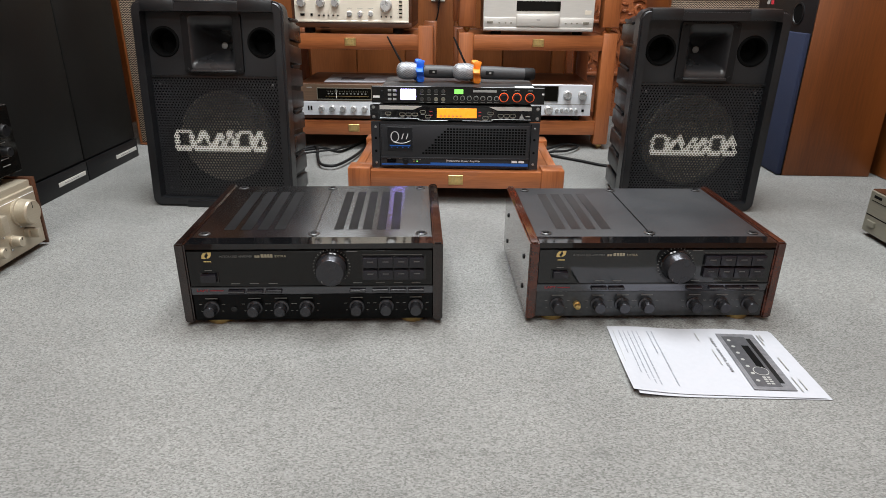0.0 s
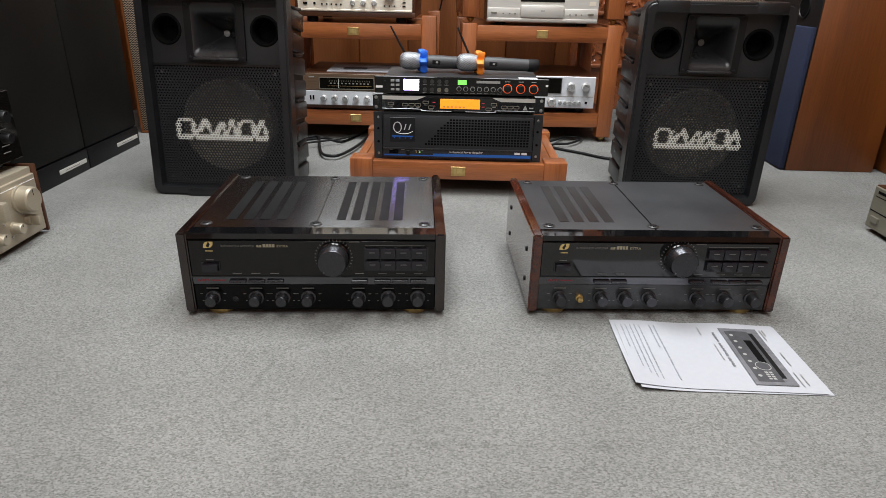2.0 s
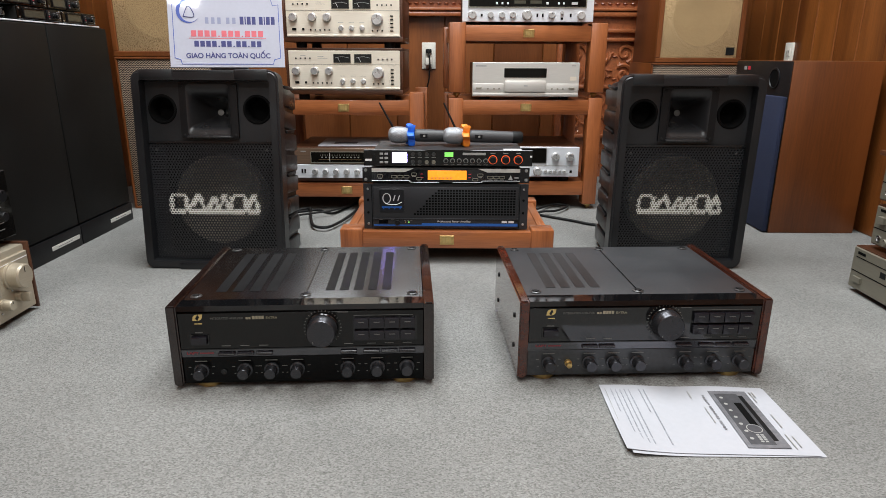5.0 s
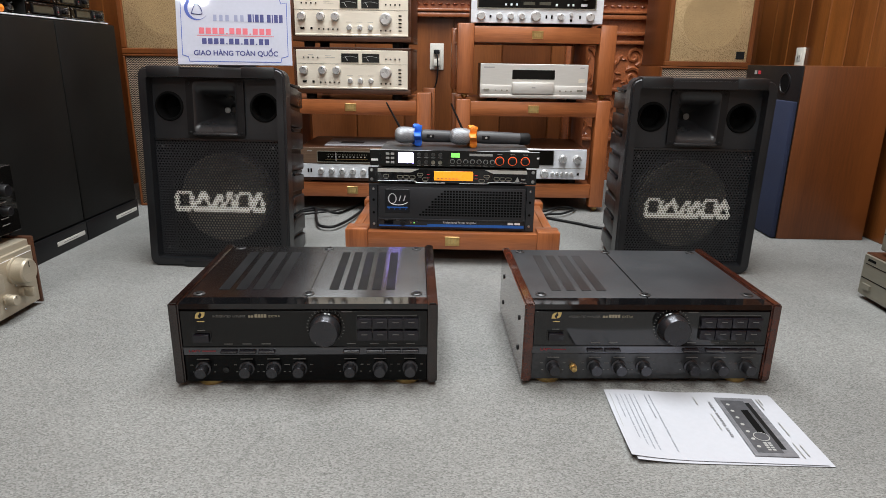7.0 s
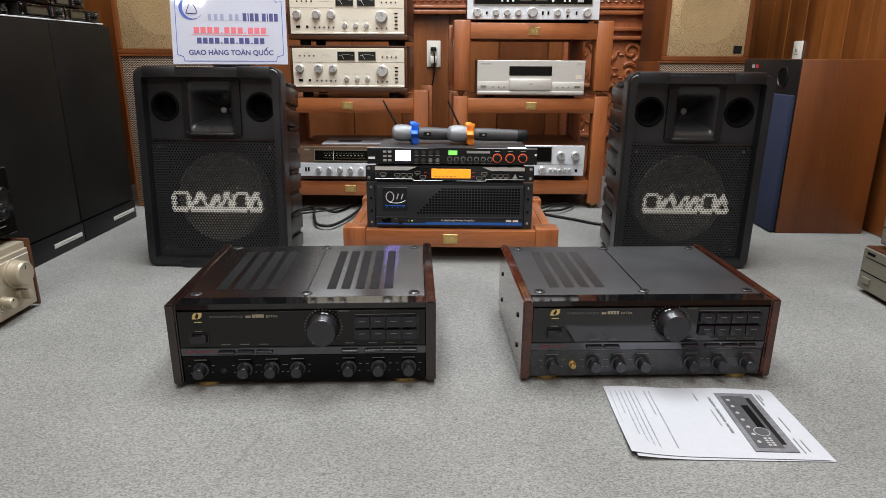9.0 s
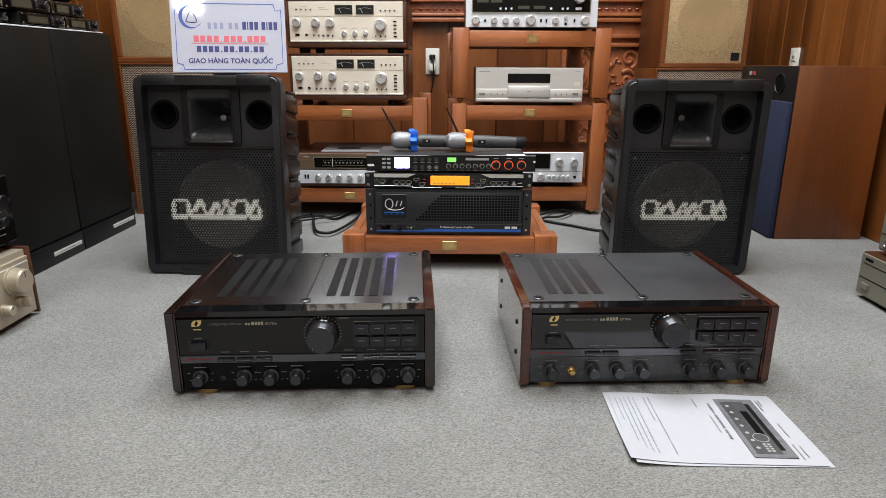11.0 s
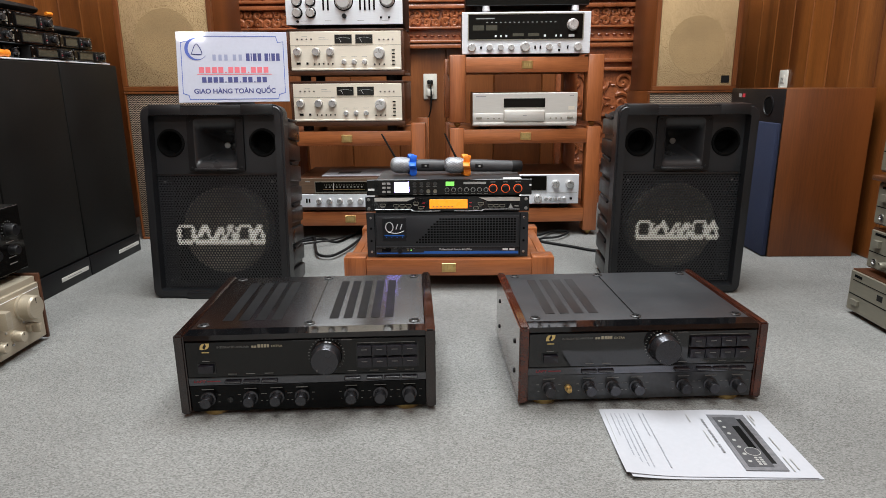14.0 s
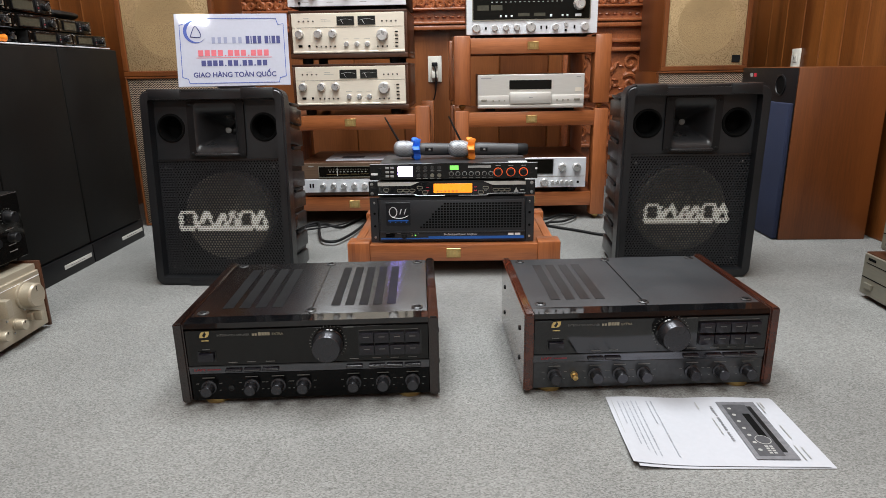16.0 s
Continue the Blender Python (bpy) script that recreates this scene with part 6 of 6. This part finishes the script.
# ---- silver units along the right side ----
z = 0.0
for n, (h, inset, face, wood) in enumerate(((0.112, 0.0, M_DECK, M_WALNUT), (0.104, -0.012, M_DECK, M_WALNUT), (0.108, -0.012, M_DECK, M_WALNUT), (0.120, -0.010, M_DECK, M_WALNUT))):
    u = unit("cassette_deck", pose(1.072 - inset * 1.8, 1.413 - (0.020 if n else 0), z, 0, 0, -90), 0.43, h, 0.3, face, wood, "grey metal deck in a dark wooden case, stacked", "tape deck", 0.010, 0.004 if n else 0.003, "stacked grey decks")
    part("groove", box(-0.208, 0.208, -0.0048, -0.0035, 0.010 + h * 0.42, 0.010 + h * 0.44), M_DARK, u)
    if n == 0:
        part("drawer_line", box(-0.2, 0.208, -0.0048, -0.0035, 0.010 + h * 0.76, 0.010 + h * 0.775), M_DARK, u)
        dots(u, M_DECK, [(-0.178, 0.010 + h * 0.26, 0.03, 0.014)], name="power_button", dep=0.006)
        bar("brand_mark", -0.195, -0.165, 0.010 + h * 0.84, 0.010 + h * 0.9, -0.004, M_DARK, u)
        part("mark", box(-0.1, -0.08, -0.0048, -0.0035, 0.010 + h * 0.55, 0.010 + h * 0.68), M_VENT, u)
    else:
        dots(u, M_DECK, [(-0.178, 0.010 + h * 0.66, 0.022, 0.018)], name="power_button", dep=0.009)
        bar("brand_mark", -0.195, -0.155, 0.010 + h * 0.85, 0.010 + h * 0.91, -0.004, M_DARK, u)
        part("jack", turned([(0.008, 0), (0.008, 0.003), (0.005, 0.0035), (0.004, 0.001)], at_front(-0.183, -0.004, 0.010 + h * 0.2), 16), M_STEEL, u)
        knobs(u, M_DECK, [(-0.145, 0.010 + h * 0.2, 0.009, 0.014)])
    z += h + 0.0105 + (0.014 if n == 2 else 0.0)
single("wooden_board", box(1.076, 1.366, 1.182, 1.617, 0.3585, 0.3705, 0.002), M_WALNUT, Matrix(), "dark wooden board between the stacked decks", "board")

# ---- wooden speaker with blue grille by the right wall ----
s = thing("bookshelf_speaker", pose(1.131, 2.186, 0, 0, 0, 0), "brown wooden loudspeaker with a blue foam grille standing on the carpet", "loudspeaker")
# its side faces the room; the front is turned away to -x
H_ = 0.578
part("cabinet", box(-0.003, 0.293, 0.002, 0.42, 0.0, H_, 0.003), M_CASE, s, "brown veneered cabinet")

part("baffle", box(-0.0065, -0.0034, 0.0035, 0.419, 0.0, H_ - 0.001, 0.002), M_BLACK, s)
part("grille", box(-0.024, -0.0065, 0.003, 0.418, 0.004, 0.464, 0.005), M_BLUEGRILLE, s, "dark blue foam grille")
part("port_rim", turned([(0.036, 0), (0.036, 0.003), (0.031, 0.004), (0.029, 0.0)], Matrix.Translation((-0.006, 0.11, 0.520)) @ Matrix.Rotation(radians(-90), 4, "Y"), 28), M_BLACK, s)
part("port", turned([(0.0295, 0), (0.029, 0.0012), (0.002, 0.0013)], Matrix.Translation((-0.006, 0.11, 0.520)) @ Matrix.Rotation(radians(-90), 4, "Y"), 28), M_DARK, s)
part("badge", box(-0.0075, -0.0055, 0.30, 0.32, 0.545, 0.558), M_REDPRINT, s, "small red badge")
part("badge", box(-0.0075, -0.0055, 0.33, 0.35, 0.545, 0.558), M_GREYPRINT, s)


# ---- cloth-fronted speakers, one on another, at both ends of the back wall ----
def cloth_speaker(m, w, h, d, cloth, label, badge, deep=0.02):
    s = thing("cabinet_speaker", m, label, "loudspeaker")
    part("cabinet", box(-w / 2, w / 2, deep, d, 0, h, 0.002), M_CASE, s)
    f = 0.019 if badge else 0.008
    for x0, x1, z0, z1 in ((-w / 2, w / 2, 0, f), (-w / 2, w / 2, h - f, h), (-w / 2, -w / 2 + f, f, h - f), (w / 2 - f, w / 2, f, h - f)):
        part("frame_edge", box(x0, x1, 0, deep, z0, z1, 0.002, seg=1), M_CASE, s)
    part("grille_cloth", box(-w / 2 + f, w / 2 - f, 0.006, deep, f, h - f, 0.003), cloth, s, "woven grille cloth")
    if badge:
        part("badge", box(w / 2 - f - 0.045, w / 2 - f - 0.012, 0.003, 0.0065, f + 0.012, f + 0.042), M_VENT, s, "square metal badge")
        # darker disc on the cloth, its colour painting the dim driver opening behind
        r, cx, cz = 0.118, 0.0, f + 0.165
        part("driver_cloth", hoop([(cx + r * math.cos(a / 40 * 6.2832), cz + r * math.sin(a / 40 * 6.2832)) for a in range(40)], [(cx + 0.002 * math.cos(a / 40 * 6.2832), cz + 0.002 * math.sin(a / 40 * 6.2832)) for a in range(40)], 0.0054, 0.0065), M_CLOTH_OPEN, s)
    return s


cloth_speaker(pose(-1.066, 2.50, 0), 0.368, 0.582, 0.34, M_ZIG, "brown loudspeaker with zigzag woven grille cloth", False)
cloth_speaker(pose(-1.066, 2.50, 0.5835), 0.368, 0.60, 0.34, M_CLOTH, "brown loudspeaker with speckled beige grille cloth", True)
cloth_speaker(pose(1.044, 2.80, 0), 0.38, 0.566, 0.34, M_ZIG, "brown loudspeaker with zigzag woven grille cloth", False)
cloth_speaker(pose(1.044, 2.80, 0.5675), 0.355, 0.60, 0.34, M_CLOTH, "brown loudspeaker with speckled beige grille cloth", True)

# ---- sign on the stage speaker ----
g = thing("shop_sign", pose(-0.598, 1.838, 0.5565, -13, 0, 10.5), "white acrylic shop sign with blue border leaning on the speaker", "sign")
SW, SH = 0.302, 0.198
part("board", box(-SW / 2, SW / 2, 0, 0.004, 0, SH, 0.001, seg=1), M_SIGN, g)
part("stand", box(-0.05, 0.05, 0.004, 0.06, 0.0, 0.004), M_SIGN, g)
# border line with notched corners
o = [(-SW / 2 + 0.03, 0.008), (SW / 2 - 0.03, 0.008), (SW / 2 - 0.027, 0.02), (SW / 2 - 0.01, 0.025), (SW / 2 - 0.01, SH - 0.027), (SW / 2 - 0.025, SH - 0.03), (SW / 2 - 0.03, SH - 0.012), (-SW / 2 + 0.03, SH - 0.012), (-SW / 2 + 0.027, SH - 0.026), (-SW / 2 + 0.012, SH - 0.03), (-SW / 2 + 0.012, 0.025), (-SW / 2 + 0.027, 0.02)]
inn = [(x * 0.988, SH / 2 + (z - SH / 2) * 0.98) for x, z in o]
part("border", hoop(o, inn, -0.0006, 0.0005), M_BLUEPRINT, g)
cx, cz = -0.098, 0.150
arc = [(cx + 0.031 * math.cos(radians(d_)), cz + 0.032 * math.sin(radians(d_))) for d_ in range(45, 325, 12)]
arc_in = [(cx + 0.005 + 0.027 * math.cos(radians(d_)), cz + 0.029 * math.sin(radians(d_))) for d_ in reversed(range(45, 325, 12))]
part("emblem", plate(arc + arc_in, -0.0008, 0.0005), M_BLUEPRINT, g, "blue crescent emblem")
part("emblem_peak", tube([(cx - 0.013, -0.0004, cz - 0.014), (cx + 0.001, -0.0004, cz + 0.014), (cx + 0.015, -0.0004, cz - 0.014), (cx - 0.013, -0.0004, cz - 0.0145)], 0.0013, 4), M_NAVY, g)
for x0 in (-0.055, -0.039, -0.023, 0.0, 0.016):
    part("name_bar", box(x0, x0 + 0.009, -0.0006, 0.0005, 0.117, 0.134), M_GREYBLUE, g)
for x0, wd in ((0.036, 0.010), (0.049, 0.003), (0.055, 0.010), (0.068, 0.010), (0.087, 0.010), (0.100, 0.003), (0.106, 0.010), (0.119, 0.010)):
    part("name_bar", box(x0, x0 + wd, -0.0006, 0.0005, 0.116, 0.137), M_NAVY, g)


def number_row(x0, x1, z0, z1, groups, ink_mat):
    """A row of plain bars in groups, with a small square between the groups."""
    n = sum(groups)
    step = (x1 - x0) / (n + 0.55 * (len(groups) - 1))
    x = x0
    for k, count in enumerate(groups):
        for _ in range(count):
            part("number_bar", box(x + step * 0.12, x + step * 0.88, -0.0006, 0.0005, z0, z1), ink_mat, g)
            x += step
        if k < len(groups) - 1:
            part("number_stop", box(x + step * 0.15, x + step * 0.4, -0.0006, 0.0005, z0, z0 + 0.003), ink_mat, g)
            x += step * 0.55


number_row(-0.095, 0.098, 0.0825, 0.099, (4, 3, 3), M_SIGNRED)
part("number_line", box(-0.099, 0.104, -0.0005, 0.0005, 0.0775, 0.079), M_SIGNRED, g)
number_row(-0.088, 0.092, 0.0555, 0.071, (4, 2, 2, 2), M_NAVY)
words("lettering", "GIAO HÀNG TOÀN QUỐC", 0.0185, M_NAVY, g, at_front(0.002, -0.0003, 0.031), 0.222, 0.0005)

# ---- cables on the carpet ----
CABLES = (
    ("thick black cable running from the speaker to the rack", ((-0.78, 2.32), (-0.66, 2.37), (-0.56, 2.45), (-0.51, 2.47), (-0.44, 2.42), (-0.39, 2.55), (-0.36, 2.71)), 0.0045),
    ("black cable looping on the carpet beside the stand", ((-0.60, 2.44), (-0.54, 2.46), (-0.505, 2.32), (-0.47, 2.20), (-0.43, 2.17), (-0.40, 2.20), (-0.365, 2.33), (-0.345, 2.55)), 0.0052),
    ("thin black cable lying across the carpet", ((-0.74, 2.26), (-0.60, 2.29), (-0.54, 2.33), (-0.48, 2.37), (-0.43, 2.41), (-0.37, 2.60)), 0.0035),
    ("thick black cable running behind the stand", ((0.29, 2.62), (0.33, 2.48), (0.36, 2.41), (0.46, 2.33), (0.53, 2.27), (0.62, 2.24)), 0.0048),
    ("black cable looping under the rack", ((0.31, 2.52), (0.36, 2.48), (0.43, 2.56), (0.49, 2.54), (0.43, 2.45), (0.37, 2.43), (0.33, 2.40)), 0.0045),
)
for k, (text, line, rad) in enumerate(CABLES):
    single("cable", tube([(x, y, rad + 0.001 + (0.008 * (k % 3) if 0 < n < len(line) - 1 else 0.0)) for n, (x, y) in enumerate(line)], rad), M_RUBBER, Matrix(), text, "cable", "floor cables")
